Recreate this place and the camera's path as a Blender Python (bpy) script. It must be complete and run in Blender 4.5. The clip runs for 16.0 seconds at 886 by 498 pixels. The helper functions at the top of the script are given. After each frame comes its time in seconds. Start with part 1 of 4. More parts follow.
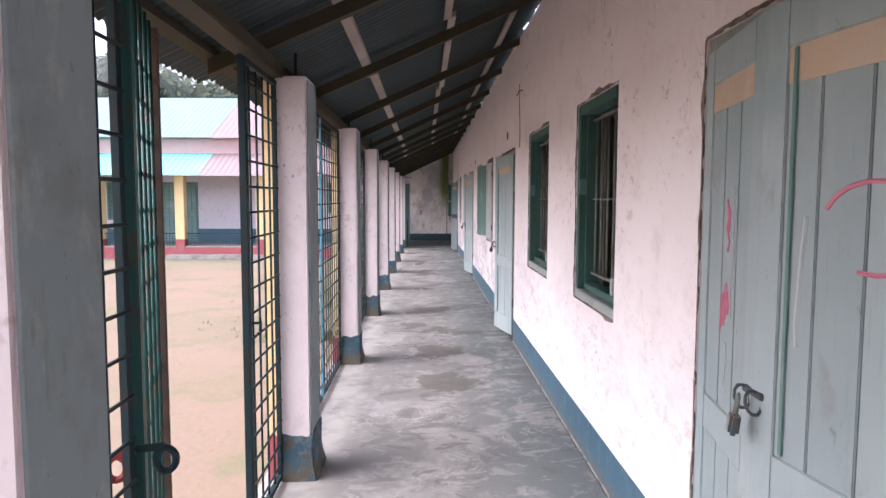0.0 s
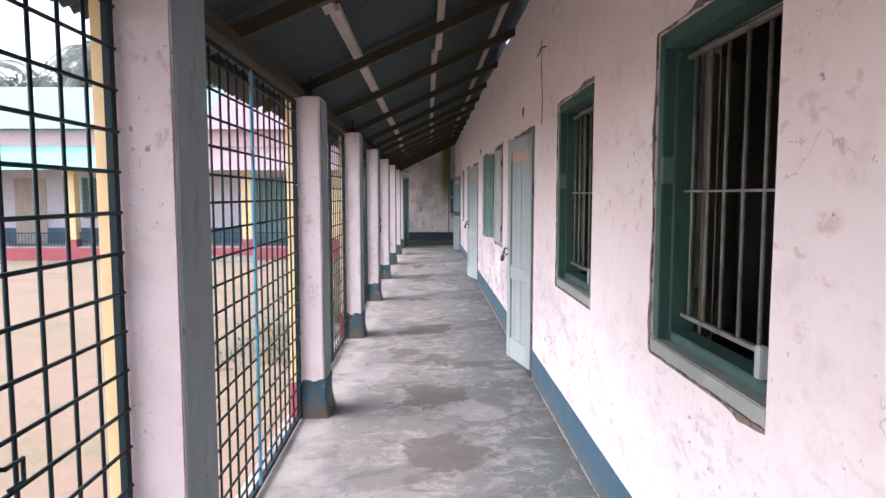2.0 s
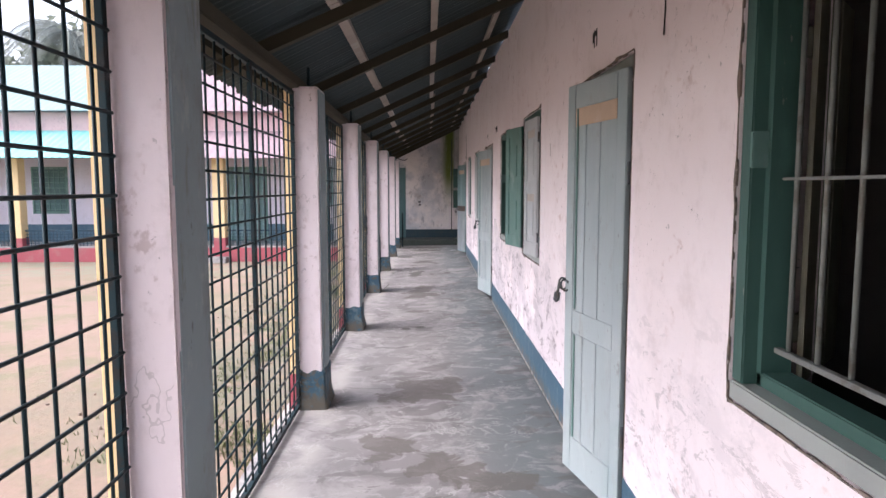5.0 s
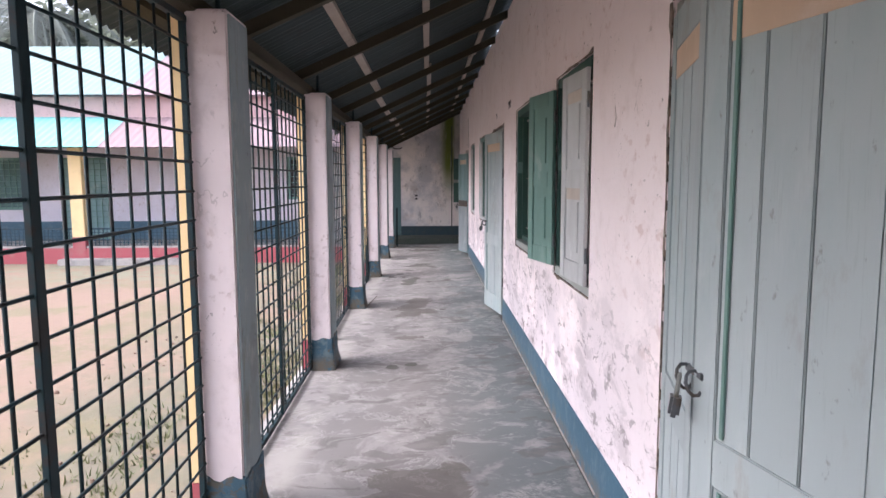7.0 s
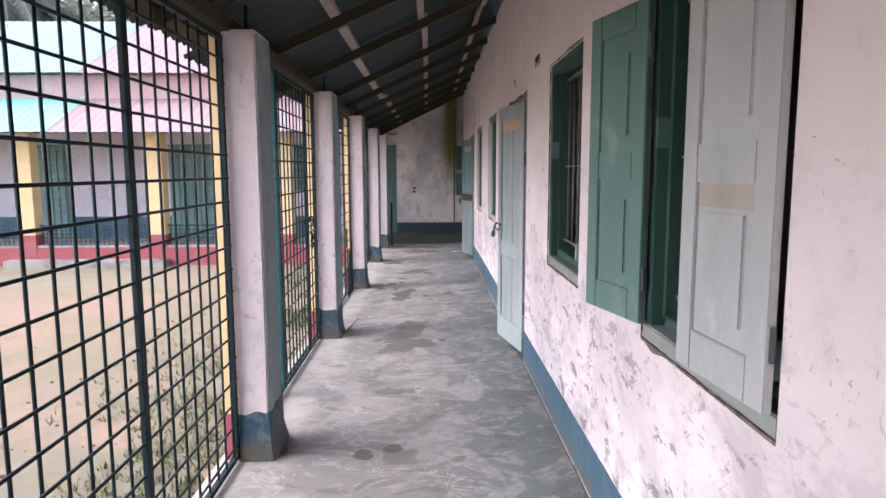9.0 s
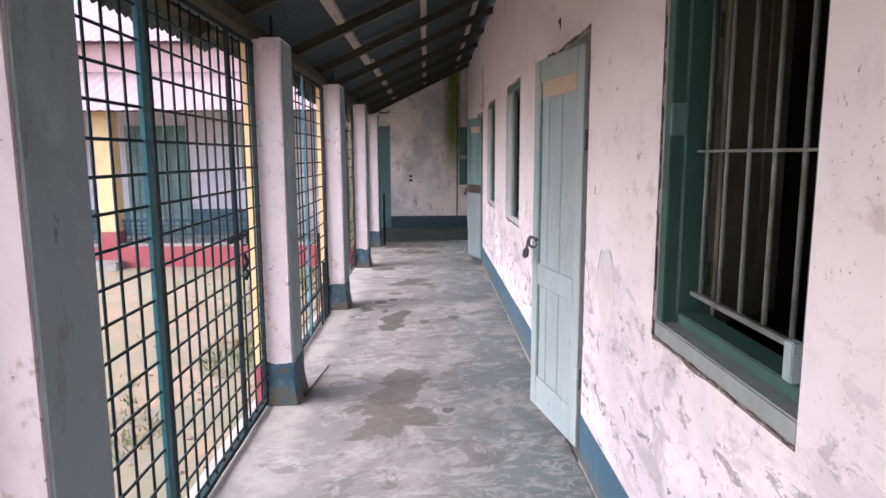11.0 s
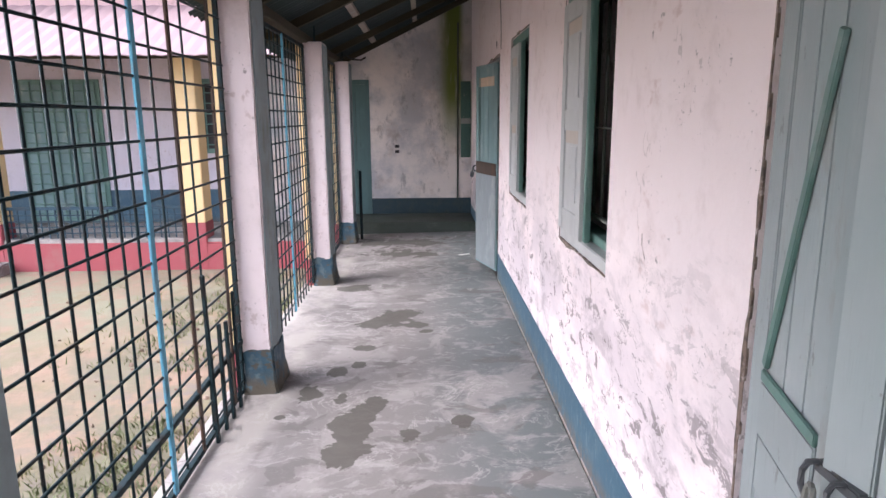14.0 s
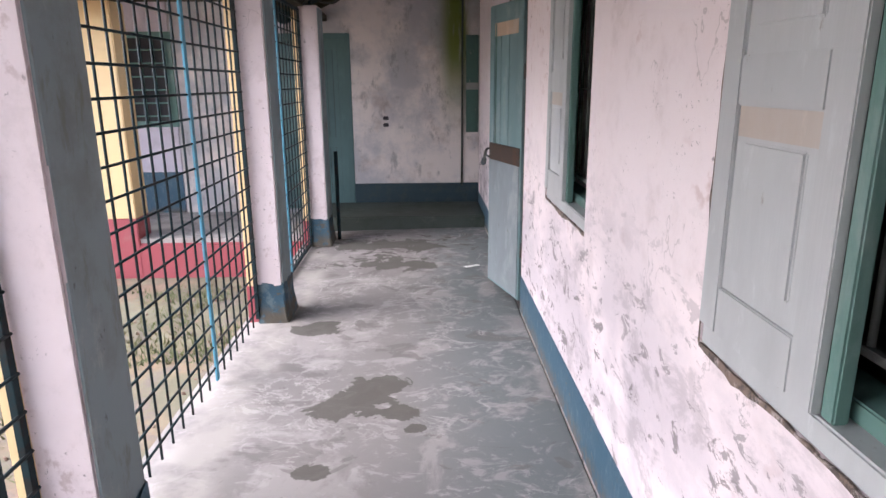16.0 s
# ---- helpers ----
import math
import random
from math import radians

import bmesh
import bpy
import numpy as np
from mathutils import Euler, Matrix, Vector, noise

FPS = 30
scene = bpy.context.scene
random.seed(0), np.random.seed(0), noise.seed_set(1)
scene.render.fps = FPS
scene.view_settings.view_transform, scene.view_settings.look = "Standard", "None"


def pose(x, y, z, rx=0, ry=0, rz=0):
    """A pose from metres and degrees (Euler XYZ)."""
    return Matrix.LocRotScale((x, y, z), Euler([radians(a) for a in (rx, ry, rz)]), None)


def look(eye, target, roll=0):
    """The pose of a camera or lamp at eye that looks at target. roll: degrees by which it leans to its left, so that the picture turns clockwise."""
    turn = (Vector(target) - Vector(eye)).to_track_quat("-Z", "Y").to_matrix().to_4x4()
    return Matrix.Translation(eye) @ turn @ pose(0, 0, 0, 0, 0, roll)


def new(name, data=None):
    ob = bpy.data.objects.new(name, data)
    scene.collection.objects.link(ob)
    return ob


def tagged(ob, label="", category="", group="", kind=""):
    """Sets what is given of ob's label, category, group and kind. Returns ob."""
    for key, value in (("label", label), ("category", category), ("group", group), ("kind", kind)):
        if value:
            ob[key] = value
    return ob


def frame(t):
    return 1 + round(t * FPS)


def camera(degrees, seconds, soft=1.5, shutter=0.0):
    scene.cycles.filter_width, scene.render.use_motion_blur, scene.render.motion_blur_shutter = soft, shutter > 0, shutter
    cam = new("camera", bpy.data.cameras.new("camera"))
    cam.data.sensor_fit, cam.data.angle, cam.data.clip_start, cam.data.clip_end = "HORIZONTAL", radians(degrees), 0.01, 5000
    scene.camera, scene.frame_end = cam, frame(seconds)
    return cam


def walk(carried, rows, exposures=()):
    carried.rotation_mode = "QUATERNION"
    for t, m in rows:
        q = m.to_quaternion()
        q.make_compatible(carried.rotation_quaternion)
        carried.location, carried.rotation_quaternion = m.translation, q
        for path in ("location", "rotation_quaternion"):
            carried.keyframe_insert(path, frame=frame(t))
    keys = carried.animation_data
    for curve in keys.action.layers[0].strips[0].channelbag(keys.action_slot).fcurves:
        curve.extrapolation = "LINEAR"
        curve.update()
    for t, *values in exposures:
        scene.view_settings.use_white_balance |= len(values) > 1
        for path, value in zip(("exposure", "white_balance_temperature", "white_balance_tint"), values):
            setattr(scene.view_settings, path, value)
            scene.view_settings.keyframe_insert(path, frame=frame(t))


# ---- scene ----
cam = camera(69.3, 16.0)
EXPOSURE = 2.0
PATH = [
    (0, (0.009, 0.975, 1.559), (0.0660, 2.9678, 1.4037), 0.16),
    (0.5, (0.043, 1.390, 1.554), (0.0930, 3.3825, 1.3930), -0.13),
    (1, (0.069, 1.805, 1.553), (0.1215, 3.7979, 1.3932), -0.04),
    (1.5, (0.091, 2.223, 1.550), (0.1331, 4.2162, 1.3866), 0.06),
    (2, (0.107, 2.646, 1.546), (0.1539, 4.6384, 1.3787), -0.03),
    (2.5, (0.117, 3.072, 1.541), (0.1649, 5.0644, 1.3685), 0.01),
    (3, (0.120, 3.503, 1.541), (0.1612, 5.4948, 1.3652), 0.16),
    (3.5, (0.117, 3.938, 1.543), (0.1673, 5.9292, 1.3636), 0.19),
    (4, (0.114, 4.376, 1.544), (0.1584, 6.3675, 1.3595), 0.03),
    (6.5, (0.155, 6.609, 1.527), (0.2043, 8.5973, 1.3199), -0.16),
    (7, (0.177, 7.063, 1.533), (0.2230, 9.0505, 1.3177), -0.20),
    (7.5, (0.203, 7.521, 1.540), (0.2498, 9.5083, 1.3207), -0.13),
    (8, (0.225, 7.992, 1.538), (0.2642, 9.9785, 1.3061), -0.15),
    (8.5, (0.239, 8.479, 1.526), (0.2824, 10.4645, 1.2907), -0.32),
    (9, (0.245, 8.971, 1.517), (0.2837, 10.9556, 1.2741), -0.17),
    (11.5, (0.239, 11.441, 1.537), (0.2835, 13.4163, 1.2293), -0.35),
    (12, (0.248, 11.927, 1.542), (0.3013, 13.8989, 1.2145), -0.39),
    (12.5, (0.257, 12.416, 1.549), (0.3030, 14.3861, 1.2065), -0.38),
    (13, (0.265, 12.909, 1.555), (0.3155, 14.8767, 1.2020), -0.41),
    (13.5, (0.269, 13.400, 1.558), (0.3203, 15.3634, 1.1817), -0.32),
    (14, (0.274, 13.889, 1.554), (0.3311, 15.8470, 1.1500), -0.37),
    (14.5, (0.282, 14.378, 1.545), (0.3438, 16.3331, 1.1266), -0.22),
    (15, (0.295, 14.867, 1.535), (0.3546, 16.8160, 1.0909), -0.37),
    (15.5, (0.313, 15.351, 1.529), (0.3659, 17.2936, 1.0542), -0.62),
    (16, (0.340, 15.830, 1.535), (0.3925, 17.7653, 1.0316), -0.38),
]
walk(cam, [(t, look(eye, target, roll)) for t, eye, target, roll in PATH],
     exposures=[(0, EXPOSURE + 0.04, 6130, 19), (4, EXPOSURE, 6130, 19), (9, EXPOSURE - 0.02, 6130, 19), (11.5, EXPOSURE + 0.12, 6130, 19), (16, EXPOSURE + 0.1, 6130, 19)])

# ---------- world, sun, exposure ----------
world = bpy.data.worlds.new("overcast_sky")
scene.world = world
world.use_nodes = True
wn = world.node_tree
bg = wn.nodes["Background"]
sky = wn.nodes.new("ShaderNodeTexSky")
sky.sky_type = "NISHITA"
sky.sun_disc = False
SUN_EL, SUN_AZ = 45.0, 260.0
sky.sun_elevation, sky.sun_rotation = radians(SUN_EL), radians(SUN_AZ)
sky.dust_density, sky.air_density = 4.0, 1.0
hs = wn.nodes.new("ShaderNodeHueSaturation")
hs.inputs["Saturation"].default_value = 0.5
wn.links.new(sky.outputs[0], hs.inputs["Color"])
wn.links.new(hs.outputs[0], bg.inputs["Color"])
bg.inputs["Strength"].default_value = 0.148
sun = new("sun", bpy.data.lights.new("sun", "SUN"))
sun.data.energy, sun.data.angle, sun.data.color = 0.44, radians(55), (1.0, 0.95, 0.9)
az, el = radians(SUN_AZ), radians(SUN_EL)
sun.matrix_world = look((math.sin(az) * math.cos(el) * 50, math.cos(az) * math.cos(el) * 50, math.sin(el) * 50), (0, 0, 0))


# ---------- materials ----------
class Mat:
    """A node material built up layer by layer on object coordinates in metres."""

    def __init__(self, name, colour, rough=0.8, metal=0.0):
        self.m = bpy.data.materials.new(name)
        self.m.use_nodes = True
        self.nt = self.m.node_tree
        self.b = self.nt.nodes["Principled BSDF"]
        self.b.inputs["Roughness"].default_value = rough
        self.b.inputs["Metallic"].default_value = metal
        self.geo = self.nt.nodes.new("ShaderNodeNewGeometry")
        rgb = self.nt.nodes.new("ShaderNodeRGB")
        rgb.outputs[0].default_value = (*colour, 1)
        self.col = rgb.outputs[0]
        self.height = None
        self.set()

    def set(self):
        self.nt.links.new(self.col, self.b.inputs["Base Color"])

    def coords(self, scale):
        mp = self.nt.nodes.new("ShaderNodeMapping")
        mp.inputs["Scale"].default_value = scale
        self.nt.links.new(self.geo.outputs["Position"], mp.inputs["Vector"])
        return mp.outputs[0]

    def noise(self, size, detail=6.0, rough=0.6, stretch=(1, 1, 1), distort=0.0):
        n = self.nt.nodes.new("ShaderNodeTexNoise")
        n.inputs["Scale"].default_value = 1.0 / size
        n.inputs["Detail"].default_value = detail
        n.inputs["Roughness"].default_value = rough
        n.inputs["Distortion"].default_value = distort
        self.nt.links.new(self.coords(stretch), n.inputs["Vector"])
        return n.outputs["Fac"]

    def step(self, fac, lo, hi):
        n = self.nt.nodes.new("ShaderNodeMapRange")
        n.interpolation_type = "SMOOTHSTEP"
        n.inputs["From Min"].default_value, n.inputs["From Max"].default_value = lo, hi
        self.nt.links.new(fac, n.inputs["Value"])
        return n.outputs[0]

    def band(self, fac, centre, width):
        n = self.nt.nodes.new("ShaderNodeMath")
        n.operation, n.inputs[1].default_value, n.inputs[2].default_value = "COMPARE", centre, width
        self.nt.links.new(fac, n.inputs[0])
        return n.outputs[0]

    def axis(self, k, lo, hi):
        s = self.nt.nodes.new("ShaderNodeSeparateXYZ")
        self.nt.links.new(self.geo.outputs["Position"], s.inputs[0])
        return self.step(s.outputs[k], lo, hi)

    def mul(self, a, b):
        n = self.nt.nodes.new("ShaderNodeMath")
        n.operation = "MULTIPLY"
        for i, v in enumerate((a, b)):
            if isinstance(v, (int, float)):
                n.inputs[i].default_value = v
            else:
                self.nt.links.new(v, n.inputs[i])
        return n.outputs[0]

    def lift(self, fac, lo):
        n = self.nt.nodes.new("ShaderNodeMapRange")
        n.inputs["To Min"].default_value = lo
        self.nt.links.new(fac, n.inputs["Value"])
        return n.outputs[0]

    def over(self, fac, colour, mode="MIX"):
        n = self.nt.nodes.new("ShaderNodeMixRGB")
        n.blend_type = mode
        self.nt.links.new(fac, n.inputs[0])
        self.nt.links.new(self.col, n.inputs[1])
        n.inputs[2].default_value = (*colour, 1)
        self.col = n.outputs[0]
        self.set()
        return self

    def each(self, lo, hi):
        """A little variation from object to object."""
        o = self.nt.nodes.new("ShaderNodeObjectInfo")
        n = self.nt.nodes.new("ShaderNodeMapRange")
        n.inputs["To Min"].default_value, n.inputs["To Max"].default_value = lo, hi
        self.nt.links.new(o.outputs["Random"], n.inputs["Value"])
        h = self.nt.nodes.new("ShaderNodeHueSaturation")
        self.nt.links.new(n.outputs[0], h.inputs["Value"])
        self.nt.links.new(self.col, h.inputs["Color"])
        self.col = h.outputs[0]
        self.set()
        return self

    def bump(self, fac, strength=0.3, dist=0.01):
        n = self.nt.nodes.new("ShaderNodeBump")
        n.inputs["Strength"].default_value, n.inputs["Distance"].default_value = strength, dist
        self.nt.links.new(fac, n.inputs["Height"])
        if self.height:
            self.nt.links.new(self.height, n.inputs["Normal"])
        self.height = n.outputs[0]
        self.nt.links.new(self.height, self.b.inputs["Normal"])
        return self

    def rough(self, fac, lo, hi):
        n = self.nt.nodes.new("ShaderNodeMapRange")
        n.inputs["To Min"].default_value, n.inputs["To Max"].default_value = lo, hi
        self.nt.links.new(fac, n.inputs["Value"])
        self.nt.links.new(n.outputs[0], self.b.inputs["Roughness"])
        return self


def lime_wall(name, colour, dirt, low=True):
    m = Mat(name, colour, 0.9)
    m.over(m.mul(m.step(m.noise(0.9, 5, 0.6), 0.42, 0.72), 0.35), dirt)
    m.over(m.mul(m.step(m.noise(0.25, 6, 0.7), 0.52, 0.72), 0.4), tuple(c * 0.82 for c in dirt))
    m.over(m.mul(m.step(m.noise(0.04, 4, 0.65, (1, 0.55, 0.7)), 0.655, 0.685), m.mul(m.step(m.noise(0.6, 3, 0.5), 0.47, 0.6), 0.7)), (0.20, 0.17, 0.17))
    line = m.mul(m.band(m.noise(0.9, 6, 0.55, (1, 1, 0.7)), 0.5, 0.0016), m.step(m.noise(0.45, 3), 0.56, 0.62))
    m.over(m.mul(line, 0.35), (0.25, 0.21, 0.2))
    m.over(m.mul(m.step(m.noise(0.13, 7, 0.7, (1, 0.6, 0.6), 0.3), 0.54, 0.72), 0.3), tuple(c * 0.78 for c in dirt))
    m.over(m.mul(m.mul(m.step(m.noise(0.018, 5, 0.7), 0.62, 0.66), m.step(m.noise(0.35, 4, 0.6), 0.52, 0.62)), 0.7), (0.24, 0.20, 0.2))
    m.over(m.mul(m.mul(m.step(m.noise(0.055, 5, 0.6, (1, 0.5, 0.8)), 0.56, 0.68), m.step(m.noise(0.6, 3, 0.5), 0.50, 0.62)), 0.55), (dirt[0] * 0.74, dirt[1] * 0.64, dirt[2] * 0.62))
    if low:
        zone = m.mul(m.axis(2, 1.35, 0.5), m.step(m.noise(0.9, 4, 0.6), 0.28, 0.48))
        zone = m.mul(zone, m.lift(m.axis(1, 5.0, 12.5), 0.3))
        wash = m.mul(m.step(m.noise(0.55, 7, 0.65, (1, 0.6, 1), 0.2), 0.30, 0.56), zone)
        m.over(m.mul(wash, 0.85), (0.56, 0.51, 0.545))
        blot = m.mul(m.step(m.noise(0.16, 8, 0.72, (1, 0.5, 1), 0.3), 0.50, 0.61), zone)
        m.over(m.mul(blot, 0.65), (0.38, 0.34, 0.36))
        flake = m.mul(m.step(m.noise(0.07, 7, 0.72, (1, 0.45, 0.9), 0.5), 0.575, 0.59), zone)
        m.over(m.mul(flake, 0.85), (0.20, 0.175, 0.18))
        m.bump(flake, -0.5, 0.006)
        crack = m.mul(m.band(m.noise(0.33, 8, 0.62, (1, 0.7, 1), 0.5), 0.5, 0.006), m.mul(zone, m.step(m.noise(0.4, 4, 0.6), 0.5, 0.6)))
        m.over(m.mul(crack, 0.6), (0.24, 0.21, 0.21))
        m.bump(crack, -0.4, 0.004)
    m.bump(m.noise(0.3, 8, 0.6), 0.35, 0.012)
    m.bump(m.noise(0.02, 4, 0.6), 0.2, 0.003)
    return m.m


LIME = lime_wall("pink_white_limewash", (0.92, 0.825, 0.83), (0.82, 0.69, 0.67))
m = Mat("stained_limewash", (0.76, 0.70, 0.665), 0.9)
m.over(m.mul(m.step(m.noise(0.8, 6, 0.65), 0.4, 0.6), 0.7), (0.33, 0.355, 0.40))
m.over(m.mul(m.step(m.noise(0.12, 7, 0.7, (1, 1, 0.5)), 0.54, 0.68), 0.6), (0.24, 0.24, 0.24))
m.over(m.mul(m.step(m.noise(0.35, 6, 0.65), 0.5, 0.7), 0.5), (0.40, 0.32, 0.28))
streak = m.step(m.noise(0.2, 7, 0.7, (1, 1, 0.16), 0.2), 0.26, 0.48)
moss = m.mul(m.mul(m.axis(0, 0.46, 0.68), m.axis(0, 0.92, 0.8)), m.mul(m.axis(2, 0.8, 2.0), streak))
m.over(m.mul(m.mul(m.axis(0, 0.3, 0.6), m.axis(2, 1.2, 2.4)), 0.45), (0.24, 0.25, 0.22))
m.over(moss, (0.13, 0.17, 0.035))
m.bump(m.noise(0.2, 8, 0.6), 0.35, 0.012)
STAINED = m.m
COLUMN = lime_wall("column_limewash", (0.80, 0.715, 0.73), (0.58, 0.50, 0.49), False)
m = Mat("yellow_paint", (0.78, 0.59, 0.32), 0.75)
m.over(m.mul(m.step(m.noise(0.3, 6, 0.6), 0.5, 0.7), 0.3), (0.55, 0.42, 0.24))
m.bump(m.noise(0.1, 6), 0.25, 0.006)
YELLOW = m.m
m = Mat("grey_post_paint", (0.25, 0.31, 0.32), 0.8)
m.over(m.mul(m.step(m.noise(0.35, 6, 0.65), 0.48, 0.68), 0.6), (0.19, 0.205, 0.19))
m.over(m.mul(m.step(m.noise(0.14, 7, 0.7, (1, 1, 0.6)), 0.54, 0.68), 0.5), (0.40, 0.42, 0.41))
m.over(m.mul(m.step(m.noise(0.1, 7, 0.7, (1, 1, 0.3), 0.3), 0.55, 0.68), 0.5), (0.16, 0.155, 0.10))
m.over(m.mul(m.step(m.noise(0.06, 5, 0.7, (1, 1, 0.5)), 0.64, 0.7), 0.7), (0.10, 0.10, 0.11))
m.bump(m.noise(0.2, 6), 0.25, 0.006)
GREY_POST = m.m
m = Mat("red_plinth_paint", (0.36, 0.085, 0.10), 0.75)
m.over(m.mul(m.step(m.noise(0.3, 6, 0.6), 0.5, 0.7), 0.45), (0.33, 0.17, 0.16))
m.bump(m.noise(0.1, 6), 0.25, 0.006)
RED = m.m
m = Mat("blue_skirting_paint", (0.04, 0.10, 0.15), 0.6)
m.over(m.mul(m.step(m.noise(0.15, 7, 0.7), 0.48, 0.66), 0.6), (0.09, 0.15, 0.185))
m.over(m.mul(m.step(m.noise(0.06, 6, 0.7), 0.62, 0.68), 0.8), (0.13, 0.12, 0.11))
m.over(m.mul(m.axis(2, 0.10, -0.02), m.step(m.noise(0.09, 5, 0.7), 0.4, 0.55)), (0.12, 0.105, 0.085))
m.over(m.mul(m.step(m.noise(0.025, 6, 0.7, (1, 1, 0.25)), 0.55, 0.68), 0.5), (0.16, 0.23, 0.26))
m.over(m.mul(m.axis(2, -0.012, -0.022), m.step(m.noise(0.1, 5, 0.7), 0.38, 0.5)), (0.4, 0.36, 0.33))
m.bump(m.noise(0.05, 6), 0.3, 0.005)
BLUE = m.m

# skirting blue darkened for the weaker light at the end wall
m = Mat("shaded_blue_skirting_paint", (0.022, 0.048, 0.062), 0.7)
m.over(m.mul(m.step(m.noise(0.15, 7, 0.7), 0.48, 0.62), 0.7), (0.04, 0.06, 0.06))
m.over(m.mul(m.step(m.noise(0.05, 6, 0.7), 0.6, 0.68), 0.6), (0.015, 0.025, 0.022))
m.bump(m.noise(0.05, 6), 0.3, 0.005)
BLUE_SHADED = m.m
m = Mat("eroded_blue_foot", (0.035, 0.09, 0.13), 0.7)
m.over(m.mul(m.step(m.noise(0.1, 7, 0.7), 0.5, 0.6), 0.7), (0.12, 0.17, 0.19))
m.over(m.step(m.noise(0.12, 6, 0.7, (1, 1, 1.3)), 0.52, 0.58), (0.085, 0.08, 0.065))
m.over(m.mul(m.axis(2, 0.10, -0.02), m.step(m.noise(0.07, 6, 0.7), 0.36, 0.52)), (0.09, 0.08, 0.06))
m.bump(m.noise(0.03, 6), 0.6, 0.008)
FOOT = m.m
m = Mat("worn_concrete_with_wall_shade", (0.205, 0.195, 0.192), 0.75)
# shade towards the wall, painted in as a smooth blue-grey ramp
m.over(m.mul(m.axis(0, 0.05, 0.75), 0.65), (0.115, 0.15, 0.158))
m.over(m.mul(m.step(m.noise(0.5, 7, 0.65, (1, 0.8, 1), 0.5), 0.5, 0.6), 0.65), (0.322, 0.304, 0.300))
m.over(m.mul(m.step(m.noise(0.22, 8, 0.7, (1, 1.6, 1), 0.8), 0.53, 0.61), 0.45), (0.383, 0.365, 0.365))
m.over(m.mul(m.step(m.noise(0.3, 6, 0.6, (0.8, 1.2, 1), 1.0), 0.57, 0.60), 0.6), (0.126, 0.117, 0.113))
m.over(m.mul(m.step(m.noise(0.04, 5, 0.7), 0.62, 0.7), 0.4), (0.104, 0.100, 0.096))
# broken paler band towards the grille
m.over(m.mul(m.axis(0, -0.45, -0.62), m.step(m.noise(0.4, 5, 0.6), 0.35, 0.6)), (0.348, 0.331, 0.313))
vein = m.mul(m.band(m.noise(0.3, 7, 0.65, (1, 1.2, 1), 0.8), 0.5, 0.012), m.step(m.noise(0.6, 4), 0.45, 0.6))
m.over(m.mul(vein, 0.4), (0.5, 0.48, 0.47))
chalky = m.mul(m.step(m.noise(0.16, 8, 0.72, (1, 1.3, 1), 0.9), 0.55, 0.62), m.mul(m.step(m.noise(0.9, 4, 0.6), 0.46, 0.62), m.axis(1, 10.0, 15.0)))
m.over(m.mul(chalky, 0.45), (0.42, 0.40, 0.40))
# floor stains; the one at (-0.4, 19.85) paints the post's soft shadow
SPOTS = ((0.22, 6.45, 0.34, 0.3), (0.12, 7.62, 0.32, 0.36), (0.48, 8.58, 0.24, 0.13), (0.22, 8.75, 0.22, 0.2), (-0.14, 9.1, 0.17, 0.22), (0.02, 10.15, 0.3, 0.32),
         (0.28, 10.35, 0.12, 0.2), (-0.14, 12.38, 0.07, 0.09), (0.02, 12.45, 0.06, 0.06), (-0.02, 13.4, 0.18, 0.1), (0.0, 14.75, 0.28, 0.45), (0.04, 15.35, 0.16, 0.25), (0.35, 14.76, 0.06, 0.05),
         (-0.14, 16.9, 0.13, 0.3), (-0.05, 17.25, 0.1, 0.2), (-0.22, 17.42, 0.05, 0.1), (0.18, 16.92, 0.055, 0.075), (0.47, 17.04, 0.05, 0.08),
         (-0.43, 17.48, 0.09, 0.13), (-0.53, 17.18, 0.04, 0.05), (-0.06, 18.8, 0.2, 0.24), (0.1, 19.0, 0.2, 0.12), (0.2, 18.72, 0.12, 0.09), (-0.17, 18.22, 0.1, 0.06), (-0.3, 17.8, 0.07, 0.09), (-0.17, 17.9, 0.06, 0.06),
         (0.26, 18.54, 0.06, 0.05), (-0.4, 19.85, 0.2, 0.13), (0.08, 21.4, 0.5, 0.22), (0.0, 22.1, 0.75, 0.35))


def stains(m, spots, lo, hi, strength, colour):
    """Blotches with ragged edges round the given (x, y, rx, ry)."""
    wob = m.noise(0.22, 7, 0.62, (1, 1, 1), 0.6)
    near = None
    for cx, cy, rx, ry in spots:
        mp = m.nt.nodes.new("ShaderNodeMapping")
        mp.inputs["Location"].default_value = (-cx / rx, -cy / ry, 0)
        mp.inputs["Scale"].default_value = (1 / rx, 1 / ry, 0)
        m.nt.links.new(m.geo.outputs["Position"], mp.inputs["Vector"])
        ln = m.nt.nodes.new("ShaderNodeVectorMath")
        ln.operation = "LENGTH"
        m.nt.links.new(mp.outputs[0], ln.inputs[0])
        if near is None:
            near = ln.outputs["Value"]
        else:
            mn = m.nt.nodes.new("ShaderNodeMath")
            mn.operation = "MINIMUM"
            m.nt.links.new(near, mn.inputs[0])
            m.nt.links.new(ln.outputs["Value"], mn.inputs[1])
            near = mn.outputs[0]
    ad = m.nt.nodes.new("ShaderNodeMath")
    ad.operation, ad.inputs[1].default_value = "MULTIPLY_ADD", 3.4
    m.nt.links.new(wob, ad.inputs[0])
    m.nt.links.new(near, ad.inputs[2])
    m.over(m.mul(m.step(ad.outputs[0], hi, lo), strength), colour)


